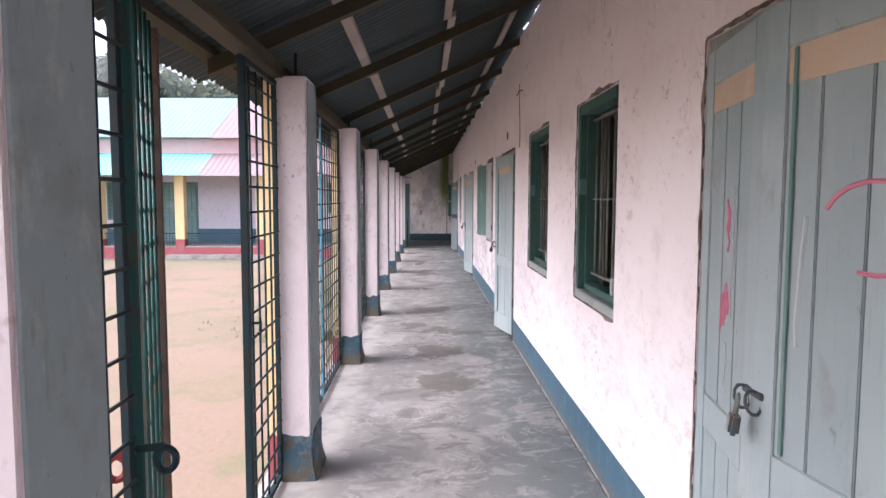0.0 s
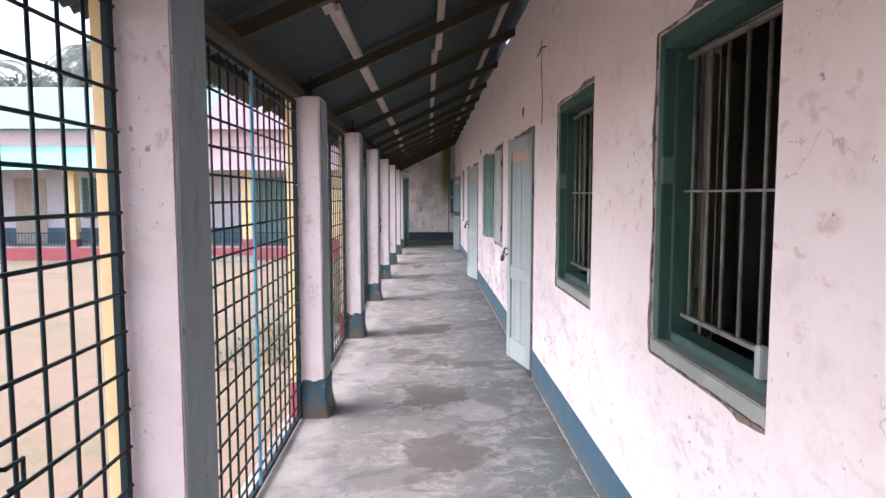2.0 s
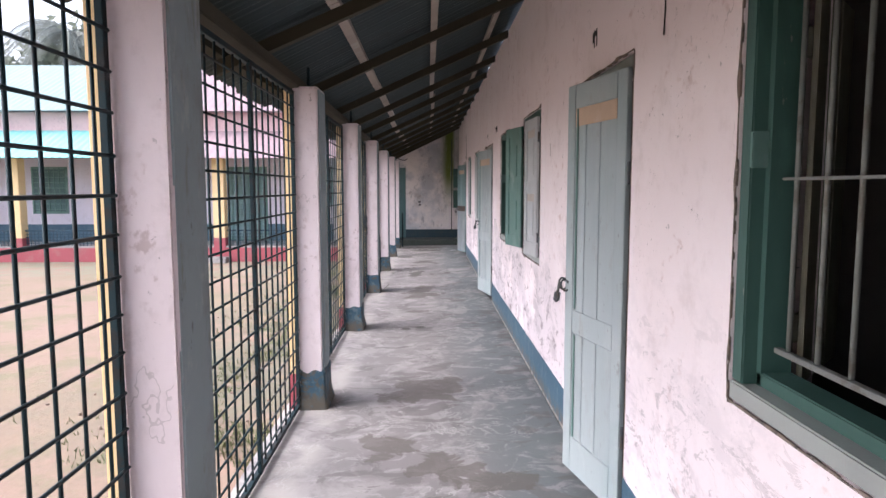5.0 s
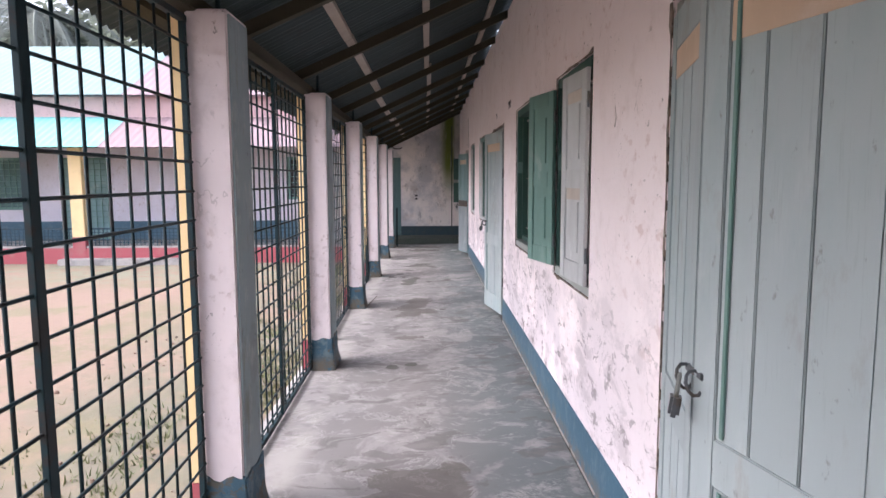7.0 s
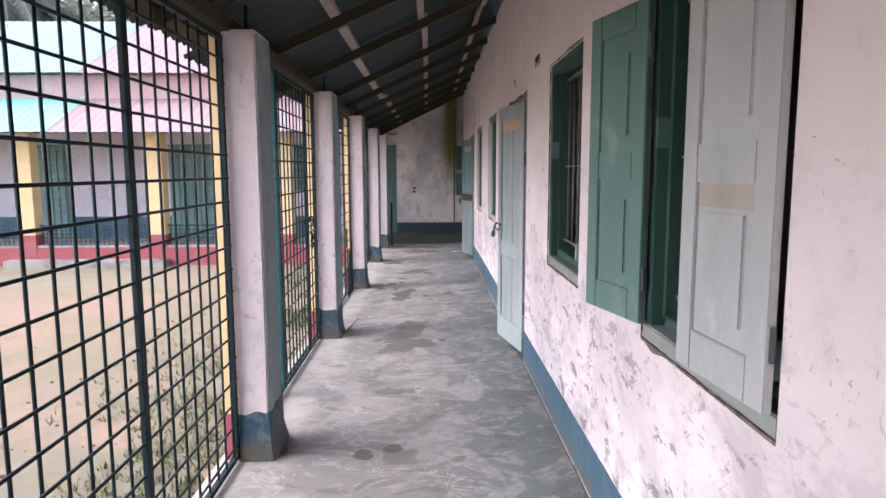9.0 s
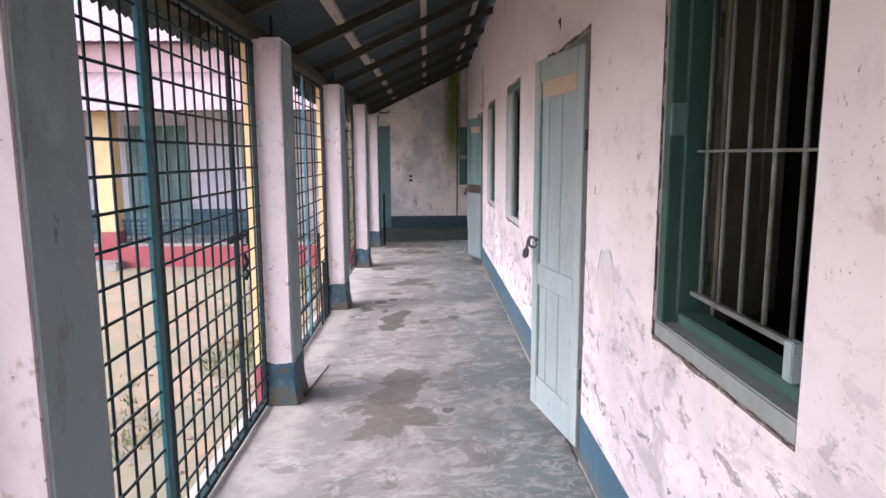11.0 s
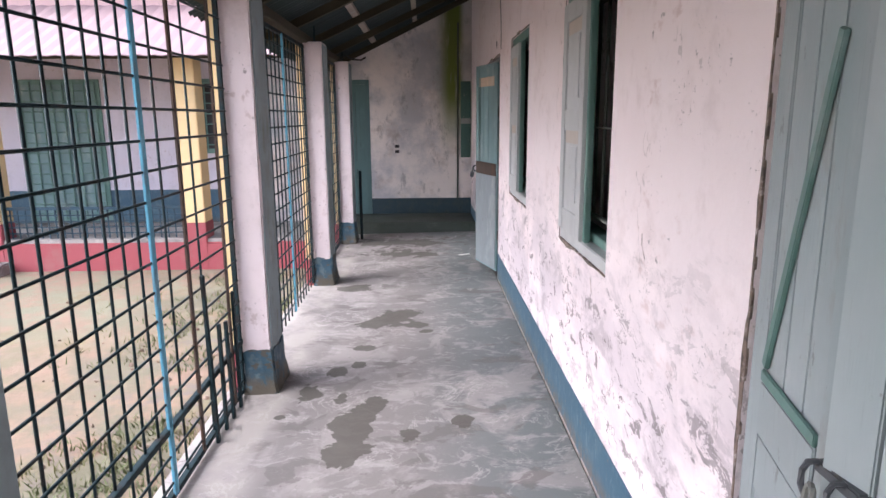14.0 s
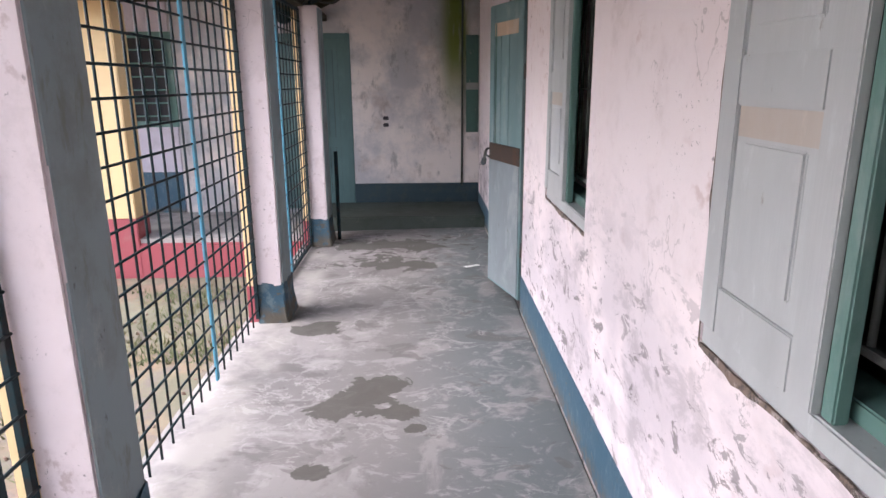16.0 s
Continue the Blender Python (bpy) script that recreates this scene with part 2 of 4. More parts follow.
stains(m, [q for q in SPOTS if q[1] < 16 and q[2] > 0.1], 2.45, 2.65, 0.72, (0.105, 0.092, 0.08))
stains(m, [q for q in SPOTS if q[1] >= 16 or q[2] <= 0.1], 2.48, 2.56, 0.88, (0.078, 0.074, 0.064))
m.rough(m.noise(0.3, 6), 0.5, 0.95)
m.bump(m.noise(0.25, 8, 0.65), 0.3, 0.012)
m.bump(m.noise(0.02, 4, 0.6), 0.15, 0.003)
FLOOR = m.m
m = Mat("damp_green_concrete", (0.055, 0.07, 0.06), 0.8)
m.over(m.mul(m.step(m.noise(0.4, 7, 0.65), 0.45, 0.65), 0.6), (0.03, 0.045, 0.03))
m.over(m.mul(m.step(m.noise(0.15, 7, 0.7), 0.56, 0.66), 0.4), (0.11, 0.115, 0.105))
m.bump(m.noise(0.1, 6), 0.2, 0.006)
DAMP = m.m
m = Mat("broken_plaster", (0.22, 0.165, 0.135), 0.95)
m.over(m.step(m.noise(0.05, 6, 0.7), 0.45, 0.6), (0.09, 0.075, 0.065))
m.over(m.mul(m.step(m.noise(0.03, 6, 0.7), 0.55, 0.65), 0.7), (0.5, 0.43, 0.4))
m.bump(m.noise(0.02, 5), 0.5, 0.006)
BROKEN = m.m
m = Mat("old_scar_plaster", (0.60, 0.52, 0.51), 0.95)
m.over(m.step(m.noise(0.03, 6, 0.7), 0.48, 0.6), (0.30, 0.255, 0.25))
m.bump(m.noise(0.01, 5), 0.5, 0.004)
SCAR = m.m

m = Mat("smooth_plaster_repair", (0.72, 0.655, 0.65), 0.9)
m.over(m.mul(m.step(m.noise(0.12, 6, 0.65), 0.45, 0.62), 0.6), (0.60, 0.54, 0.54))
m.bump(m.noise(0.03, 5), 0.2, 0.003)
REPAIR = m.m
m = Mat("sandy_yard", (0.25, 0.175, 0.13), 0.95)
m.over(m.mul(m.step(m.noise(3.0, 6, 0.6), 0.42, 0.6), 0.7), (0.205, 0.165, 0.105))
m.over(m.mul(m.step(m.noise(1.1, 8, 0.7), 0.5, 0.62), 0.6), (0.16, 0.155, 0.08))
m.over(m.mul(m.step(m.noise(0.12, 6, 0.7), 0.56, 0.7), 0.5), (0.16, 0.125, 0.095))
m.over(m.mul(m.axis(1, 18.5, 20.5), m.step(m.noise(0.5, 7, 0.7), 0.4, 0.6)), (0.2, 0.2, 0.14))
m.over(m.mul(m.mul(m.axis(0, -4.5, -1.5), m.axis(1, 8.0, 12.0)), m.step(m.noise(0.6, 7, 0.7), 0.38, 0.58)), (0.15, 0.145, 0.10))
m.over(m.mul(m.mul(m.axis(0, -3.0, -1.2), m.axis(1, 9.0, 13.0)), m.step(m.noise(0.2, 7, 0.7), 0.5, 0.6)), (0.17, 0.145, 0.125))
m.bump(m.noise(0.08, 6), 0.4, 0.02)
YARD = m.m


def paint(name, colour, under, rough=0.55):
    m = Mat(name, colour, rough)
    m.over(m.mul(m.step(m.noise(0.35, 6, 0.6, (1, 1, 0.4)), 0.42, 0.66), 0.55), tuple(c * 0.74 for c in colour))
    m.over(m.mul(m.step(m.noise(0.3, 7, 0.65, (1, 1, 0.6), 0.4), 0.52, 0.66), 0.45), tuple(min(0.75, c * 0.6 + 0.24) for c in colour) if min(colour) > 0.1 else tuple(c * 1.3 for c in colour))
    m.over(m.mul(m.step(m.noise(0.09, 6, 0.7, (1, 1, 0.35)), 0.58, 0.70), 0.35), tuple(min(1, c * 1.35) for c in colour))
    m.over(m.mul(m.step(m.noise(0.045, 6, 0.7, (1, 1, 0.3)), 0.66, 0.70), 0.7), under)
    m.bump(m.noise(0.012, 5, 0.6, (1, 1, 0.08)), 0.25, 0.003)
    m.each(0.92, 1.06)
    return m.m


def door_paint():
    m = Mat("grey_blue_door_paint", (0.35, 0.408, 0.415), 0.65)
    m.over(m.mul(m.step(m.noise(0.5, 6, 0.6, (1, 1, 0.5)), 0.44, 0.66), 0.6), (0.25, 0.34, 0.345))
    m.over(m.mul(m.step(m.noise(0.28, 7, 0.65, (1, 1, 0.4), 0.4), 0.50, 0.68), 0.55), (0.46, 0.50, 0.495))
    m.over(m.mul(m.step(m.noise(0.22, 7, 0.7, (1, 1, 0.5)), 0.56, 0.68), 0.45), (0.27, 0.255, 0.23))
    m.over(m.mul(m.step(m.noise(0.05, 6, 0.7, (1, 1, 0.6)), 0.63, 0.70), 0.6), (0.17, 0.17, 0.15))
    m.over(m.mul(m.step(m.noise(0.014, 6, 0.7, (1, 1, 0.06)), 0.56, 0.68), 0.35), (0.26, 0.30, 0.29))
    m.bump(m.noise(0.012, 5, 0.6, (1, 1, 0.08)), 0.25, 0.003)
    m.each(0.92, 1.06)
    return m.m


LEAF = door_paint()
LEAF_DULL = paint("dull_grey_patch_paint", (0.22, 0.26, 0.275), (0.12, 0.11, 0.1))
LEAF_GREEN = paint("sea_green_shutter_paint", (0.13, 0.25, 0.22), (0.35, 0.33, 0.28))
LEAF_PALE = paint("pale_grey_shutter_paint", (0.52, 0.545, 0.545), (0.25, 0.22, 0.18))
LEAF_TEAL = paint("teal_door_paint", (0.17, 0.28, 0.285), (0.10, 0.12, 0.12))
FRAME_GREEN = paint("dark_green_frame_paint", (0.05, 0.12, 0.10), (0.25, 0.27, 0.25))
FRAME_GREY = paint("worn_grey_green_frame", (0.27, 0.30, 0.27), (0.20, 0.15, 0.11))
SILL = paint("worn_sill_wood", (0.33, 0.355, 0.335), (0.3, 0.28, 0.25))
BARE = paint("peach_bare_wood", (0.56, 0.42, 0.30), (0.4, 0.35, 0.3), 0.8)
WOOD_DARK = paint("dark_rafter_wood", (0.042, 0.036, 0.02), (0.12, 0.105, 0.065), 0.9)
WOOD_PALE = paint("pale_purlin_wood", (0.36, 0.31, 0.26), (0.13, 0.11, 0.09), 0.85)
DOOR_TEAL = paint("dark_teal_door_paint", (0.075, 0.15, 0.15), (0.10, 0.12, 0.12))
PEACH = paint("cream_peach_panel_paint", (0.55, 0.49, 0.43), (0.4, 0.34, 0.28))
PLANK = paint("pale_door_planks", (0.5, 0.42, 0.36), (0.3, 0.25, 0.2), 0.8)


def metal(name, colour, rust, rough=0.5, amount=0.6):
    m = Mat(name, colour, rough, 0.1)
    m.b.inputs["Specular IOR Level"].default_value = 0.25
    m.over(m.mul(m.step(m.noise(0.12, 6, 0.7), 0.5, 0.6), amount), rust)
    m.bump(m.noise(0.01, 4), 0.2, 0.002)
    return m.m


IRON = metal("dark_grille_iron", (0.012, 0.03, 0.036), (0.03, 0.022, 0.018), 0.62)
IRON_BLUE = metal("light_blue_flat_bar", (0.13, 0.40, 0.55), (0.16, 0.2, 0.22), 0.5, 0.4)
IRON_DEEP = metal("deep_blue_iron", (0.035, 0.075, 0.105), (0.06, 0.06, 0.06), 0.5, 0.4)
IRON_TEAL = metal("teal_gate_bar", (0.03, 0.14, 0.16), (0.06, 0.08, 0.08), 0.5, 0.4)
IRON_GREEN = metal("green_gate_iron", (0.018, 0.075, 0.07), (0.07, 0.045, 0.03))
IRON_BROWN = metal("brown_rusted_iron", (0.075, 0.055, 0.045), (0.11, 0.06, 0.04))
IRON_RED = metal("red_oxide_iron", (0.30, 0.03, 0.04), (0.12, 0.04, 0.03))
OLIVE = paint("faded_olive_shutter_paint", (0.34, 0.33, 0.24), (0.16, 0.14, 0.10), 0.7)
BAR = metal("grey_window_bar", (0.20, 0.21, 0.195), (0.11, 0.09, 0.07))
STEEL = metal("dull_padlock_steel", (0.10, 0.11, 0.12), (0.12, 0.09, 0.06), 0.35)
m = Mat("dark_tin_underside", (0.02, 0.035, 0.037), 0.65, 0.1)
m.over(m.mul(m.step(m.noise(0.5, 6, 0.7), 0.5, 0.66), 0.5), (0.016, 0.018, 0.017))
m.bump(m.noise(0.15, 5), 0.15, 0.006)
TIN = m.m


def tin_roof(name, colour, dirt):
    m = Mat(name, colour, 0.75)
    m.over(m.mul(m.step(m.noise(0.9, 6, 0.65, (1, 0.5, 1)), 0.45, 0.7), 0.4), dirt)
    m.over(m.mul(m.step(m.noise(0.15, 6, 0.65, (1, 0.4, 1)), 0.6, 0.7), 0.3), dirt)
    return m.m


TIN_TEAL = tin_roof("teal_tin", (0.19, 0.50, 0.48), (0.3, 0.5, 0.48))
TIN_PALE = tin_roof("pale_teal_tin", (0.20, 0.305, 0.30), (0.25, 0.32, 0.315))
TIN_PINK = tin_roof("faded_pink_tin", (0.30, 0.215, 0.23), (0.245, 0.19, 0.20))
WING_WALL = lime_wall("lilac_limewash", (0.66, 0.62, 0.70), (0.54, 0.49, 0.52), False)
WING_BAND = lime_wall("rose_fascia_plaster", (0.60, 0.42, 0.42), (0.5, 0.36, 0.36), False)
# dark base colour carries the shade inside the rooms
ROOM = Mat("room_shade_dark_plaster", (0.16, 0.15, 0.14), 0.9).m
# frond green paled and greyed to carry the distance haze
m = Mat("hazed_palm_frond_green", (0.17, 0.19, 0.165), 0.95)
m.each(0.8, 1.2)
FROND = m.m
# leaf tones and their translucency hold the same painted haze
m = Mat("leaf_green", (0.14, 0.16, 0.12), 0.9)
m.over(m.step(m.noise(0.8, 4), 0.4, 0.6), (0.16, 0.18, 0.14))
thin = m.nt.nodes.new("ShaderNodeBsdfTranslucent")
thin.inputs["Color"].default_value = (0.22, 0.25, 0.19, 1)
leafy = m.nt.nodes.new("ShaderNodeMixShader")
m.nt.links.new(m.b.outputs[0], leafy.inputs[1])
m.nt.links.new(thin.outputs[0], leafy.inputs[2])
m.nt.links.new(leafy.outputs[0], m.nt.nodes["Material Output"].inputs["Surface"])
FOLIAGE = m.m
m = Mat("bark", (0.14, 0.11, 0.085), 0.9)
m.over(m.step(m.noise(0.1, 5, 0.6, (1, 1, 0.3)), 0.4, 0.6), (0.09, 0.07, 0.055))
BARK = m.m
m = Mat("weed_green", (0.11, 0.135, 0.055), 0.7)
m.over(m.step(m.noise(0.5, 3), 0.45, 0.6), (0.14, 0.14, 0.06))
GRASS = m.m
m = Mat("pale_rubble", (0.24, 0.19, 0.15), 0.9)
m.over(m.step(m.noise(0.3, 3), 0.5, 0.55), (0.2, 0.13, 0.1))
RUBBLE = m.m
# black for painted marks and sockets, also for sheets standing in for shade
INK_AND_SHADE = Mat("black_ink_and_gap_shade", (0.03, 0.03, 0.035), 0.8).m
PINKCHALK = Mat("pink_chalk", (0.62, 0.20, 0.27), 0.9).m
WHITECHALK = Mat("white_chalk", (0.50, 0.54, 0.54), 0.9).m
RUBBER = Mat("black_cable", (0.02, 0.02, 0.02), 0.6).m
PAPER = Mat("white_paper", (0.8, 0.8, 0.78), 0.8).m


# ---------- mesh helpers ----------
def box(bm, x0, x1, y0, y1, z0, z1, bevel=0.0):
    made = bmesh.ops.create_cube(bm, size=1.0, matrix=Matrix.LocRotScale(((x0 + x1) / 2, (y0 + y1) / 2, (z0 + z1) / 2), None, (x1 - x0, y1 - y0, z1 - z0)))
    if bevel:
        edges = list({e for v in made["verts"] for e in v.link_edges})
        bmesh.ops.bevel(bm, geom=edges, offset=bevel, segments=2, affect="EDGES")
    return bm


def boxed(*a, **k):
    return box(bmesh.new(), *a, **k)


def rod(bm, p, q, r, n=8):
    p, q = Vector(p), Vector(q)
    bmesh.ops.create_cone(bm, cap_ends=True, segments=n, radius1=r, radius2=r, depth=(q - p).length,
                          matrix=Matrix.Translation((p + q) / 2) @ (q - p).to_track_quat("Z", "Y").to_matrix().to_4x4())
    return bm


def tube(bm, pts, r, n=6):
    """One connected tube swept along the points."""
    pts = [Vector(p) for p in pts]
    prev = None
    for i, p in enumerate(pts):
        d = (pts[min(i + 1, len(pts) - 1)] - pts[max(i - 1, 0)]).normalized()
        u = d.cross(Vector((0.31, 0.77, 0.55))).normalized()
        v = d.cross(u)
        ring = [bm.verts.new(p + (u * math.cos(a) + v * math.sin(a)) * r) for a in [2 * math.pi * q / n for q in range(n)]]
        if prev:
            for q in range(n):
                bm.faces.new((prev[q], prev[(q + 1) % n], ring[(q + 1) % n], ring[q]))
        else:
            bm.faces.new(ring[::-1])
        prev = ring
    bm.faces.new(prev)
    return bm


def mesh_of(name, bm, material, smooth=False):
    me = bpy.data.meshes.new(name)
    bm.to_mesh(me)
    bm.free()
    me.materials.append(material)
    if smooth:
        me.polygons.foreach_set("use_smooth", [True] * len(me.polygons))
    return me


def part(name, bm, material, parent, label="", at=None, smooth=False):
    """One mesh object under a thing or a part; bm may be a mesh that is shared. at: its pose within the parent."""
    me = bm if isinstance(bm, bpy.types.Mesh) else mesh_of(name, bm, material, smooth)
    ob = new(name, me)
    ob.parent = parent
    if at is not None:
        ob.matrix_basis = at
    if label:
        ob["label"] = label
    return ob


def thing(name, label, category, at=None, group="", kind=""):
    ob = new(name)
    ob.empty_display_size = 0.1
    if at is not None:
        ob.matrix_basis = at
    return tagged(ob, label, category, group, kind)


def structure(name, bm, material, label, category, smooth=False):
    return tagged(new(name, mesh_of(name, bm, material, smooth)), label, category, kind="structure")


# ---------- plan ----------
WALL_X, WALL_T = 1.0, 0.25          # wall with the doors, and its thickness
END_Y = 23.7                        # wall across the end
SOUTH_Y = -3.4
COL_IN, COL_OUT, GRILL_X = -0.64, -0.885, -0.82
COLS = (-3.2, -0.6, 2.0, 4.59, 7.2, 9.8, 12.36, 14.94, 17.52, 20.03, 22.16)
COL_D = 0.28
YARD_Z = -0.42
DOOR_TOP = 2.12
DOORS = ((2.05, 3.25, 9, 9), (8.04, 9.26, 13, 13), (14.04, 15.24, 11, 12), (20.1, 21.3, 16, 14))
WINS = ((4.28, 5.165), (6.12, 7.08), (10.3, 11.2), (12.2, 13.06), (16.38, 17.26), (18.42, 19.28))
WIN_Z0, WIN_Z1 = 0.92, 2.16


def fz(x):
    """Height of the veranda floor, which falls towards the yard."""
    return -0.03 - 0.018 * (1.0 - x)


def wall_along_y(x0, x1, y0, y1, z1, holes):
    """Wall between y0 and y1 with holes (ya, yb, za, zb) right through it."""
    bm = bmesh.new()
    y = y0
    for ya, yb, za, zb in sorted(holes):
        box(bm, x0, x1, y, ya, -0.1, z1)
        if za > 0:
            box(bm, x0, x1, ya, yb, -0.1, za)
        box(bm, x0, x1, ya, yb, zb, z1)
        y = yb
    box(bm, x0, x1, y, y1, -0.1, z1)
    return bm


holes = [(a, b, 0, DOOR_TOP) for a, b, _, _ in DOORS] + [(a, b, WIN_Z0, WIN_Z1) for a, b in WINS]
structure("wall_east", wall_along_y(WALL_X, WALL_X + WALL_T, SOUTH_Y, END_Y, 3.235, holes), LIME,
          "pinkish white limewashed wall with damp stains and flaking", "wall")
# skirting: a thick coat of blue paint on the foot of the wall
y = SOUTH_Y
k = 0
for a, b in [(a, b) for a, b, _, _ in DOORS] + [(END_Y - 0.004, END_Y)]:
    k += 1
    structure("baseboard_%d" % k, boxed(WALL_X - 0.004, WALL_X + 0.01, y, a, -0.06, 0.225), BLUE, "worn blue painted skirting band along the wall", "skirting")
    y = b
structure("baseboard_end", boxed(-0.52, WALL_X - 0.005, END_Y - 0.004, END_Y + 0.01, 0.0, 0.335), BLUE_SHADED, "blue painted skirting band on the end wall, darkened as shade", "skirting")

# floor slab with its edge towards the yard
bm = bmesh.new()
box(bm, -0.935, WALL_X - 0.001, SOUTH_Y, END_Y, YARD_Z - 0.1, 0.0, 0.012)
for v in bm.verts:
    if v.co.z > -0.2:
        v.co.z += fz(v.co.x)
structure("floor", bm, FLOOR, "worn grey concrete veranda floor with pale scuffs, stains and painted-in shade", "floor")

structure("floor_landing", boxed(-0.93, WALL_X - 0.005, 22.8, END_Y - 0.001, -0.075, 0.1, 0.012), DAMP, "damp dark raised concrete landing at the end wall", "floor")

# end wall, continuing as the wall of the side wing
bm = bmesh.new()
EDX0, EDX1 = -1.45, -0.52
box(bm, EDX1, 1.3, END_Y, END_Y + 0.25, 0, 3.7)
box(bm, EDX0, EDX1, END_Y, END_Y + 0.25, 2.1, 3.7)
box(bm, -2.6, EDX0, END_Y, END_Y + 0.25, 0, 3.7)
structure("wall_north", bm, STAINED, "limewashed end wall with grey damp stains and green moss", "wall")
structure("wall_south", boxed(-1.0, 1.3, SOUTH_Y - 0.25, SOUTH_Y, YARD_Z, 2.1), LIME, "plain limewashed wall closing the veranda", "wall")

# unseen rooms behind the wall, closed and coloured dark so they look unlit
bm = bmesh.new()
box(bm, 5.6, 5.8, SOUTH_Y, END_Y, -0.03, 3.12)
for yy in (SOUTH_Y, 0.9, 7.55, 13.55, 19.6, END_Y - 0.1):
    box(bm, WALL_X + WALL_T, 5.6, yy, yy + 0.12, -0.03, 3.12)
structure("wall_rooms", bm, ROOM, "unseen plastered room walls behind the windows, coloured dark as shade", "wall")
structure("floor_rooms", boxed(WALL_X, 5.8, SOUTH_Y, END_Y, -0.2, -0.034), ROOM, "unseen concrete classroom floor, coloured dark as shade", "floor")
# slab added out of view to block the sky over the rooms
structure("ceiling_rooms", boxed(WALL_X + WALL_T, 5.8, SOUTH_Y, END_Y, 3.12, 3.2), ROOM, "unseen dark ceiling keeping sky light out of the classrooms", "ceiling")

# ---------- veranda roof ----------
SL = 0.48


def raf(x):
    return 2.68 + SL * x


bm = bmesh.new()
pitch, amp = 0.076, 0.009
rnd = random.Random(4)
ys = SOUTH_Y - 0.3
while ys < END_Y + 0.0:
    w = 0.76
    dz, end, tilt = rnd.uniform(0, 0.012), -1.22 + rnd.uniform(-0.06, 0.05), rnd.uniform(-0.01, 0.01)
    n = 60
    prev = None
    for i in range(n + 1):
        yy = min(ys + (w + 0.08) * i / n, END_Y - 0.002)
        c = amp * math.cos(2 * math.pi * (yy - ys) / pitch) + dz + tilt * i / n
        jag = 0.012 * noise.noise((yy * 9, 0, 0))
        top = 1.052 + 0.075 * noise.noise((yy * 2.3, 4, 0)) + 0.03 * noise.noise((yy * 11, 9, 0))
        row = [bm.verts.new((x, yy, raf(x) + 0.132 + c)) for x in (end + jag, -0.5, 0.3, top)]
        if prev:
            for a in range(3):
                bm.faces.new((prev[a], prev[a + 1], row[a + 1], row[a]))
        prev = row
    ys += w
roof = tagged(new("ceiling", mesh_of("ceiling", bm, TIN)), "dark corrugated tin veranda roof seen from below", "roof", kind="structure")
sol = roof.modifiers.new("thickness", "SOLIDIFY")
sol.thickness, sol.offset = 0.002, 1


def sloped(bm, x0, x1, y0, y1, low, high, skew=0.0):
    """A timber that follows the slope between x0 and x1."""
    vs = [bm.verts.new((x, y + skew * (x - x0), raf(x) + h)) for x in (x0, x1) for y in (y0, y1) for h in (low, high)]
    for f in ((0, 1, 3, 2), (4, 6, 7, 5), (0, 4, 5, 1), (2, 3, 7, 6), (0, 2, 6, 4), (1, 5, 7, 3)):
        bm.faces.new([vs[i] for i in f])
    return bm


timber = thing("roof_frame", "dark weathered timber rafters and pale battens under the tin roof", "roof frame", kind="structure")
rnd = random.Random(11)
for yy in (-2.0, -0.45, 1.1, 2.7, 4.25, 5.8, 7.45, 8.98, 10.6, 12.1, 13.45, 14.65, 16.1, 17.25, 18.4, 19.6, 20.75, 22.0, 23.2):
    part("rafter", sloped(bmesh.new(), -1.06 + rnd.uniform(-0.06, 0.04), 0.995, yy, yy + 0.06, 0.005, 0.082, 0.14 if yy < 22.5 else 0.0), WOOD_DARK, timber)
for x in (-1.08, -0.45, 0.16, 0.74):
    y0 = SOUTH_Y
    while y0 < END_Y - 0.3:
        y1 = min(y0 + rnd.uniform(2.6, 3.6), END_Y - 0.01)
        dx = rnd.uniform(-0.02, 0.02)
        part("purlin", sloped(bmesh.new(), x + dx, x + dx + 0.055, y0, y1 - 0.006, 0.083, 0.12), WOOD_DARK if x < -1 else WOOD_PALE, timber, "weathered brown batten" if x < -1 else "pale weathered batten")
        y0 = y1
y0 = SOUTH_Y
for y1 in (2.15, 7.35, 12.5, 17.57, END_Y - 0.01):
    part("wall_plate", boxed(-0.88, -0.77, y0, y1 - 0.006, 2.225, 2.298, 0.006), WOOD_DARK, timber, "long dark timber beam over the posts")
    y0 = y1

# ---------- columns ----------
rnd = random.Random(3)


MID_X = (COL_IN + COL_OUT) / 2


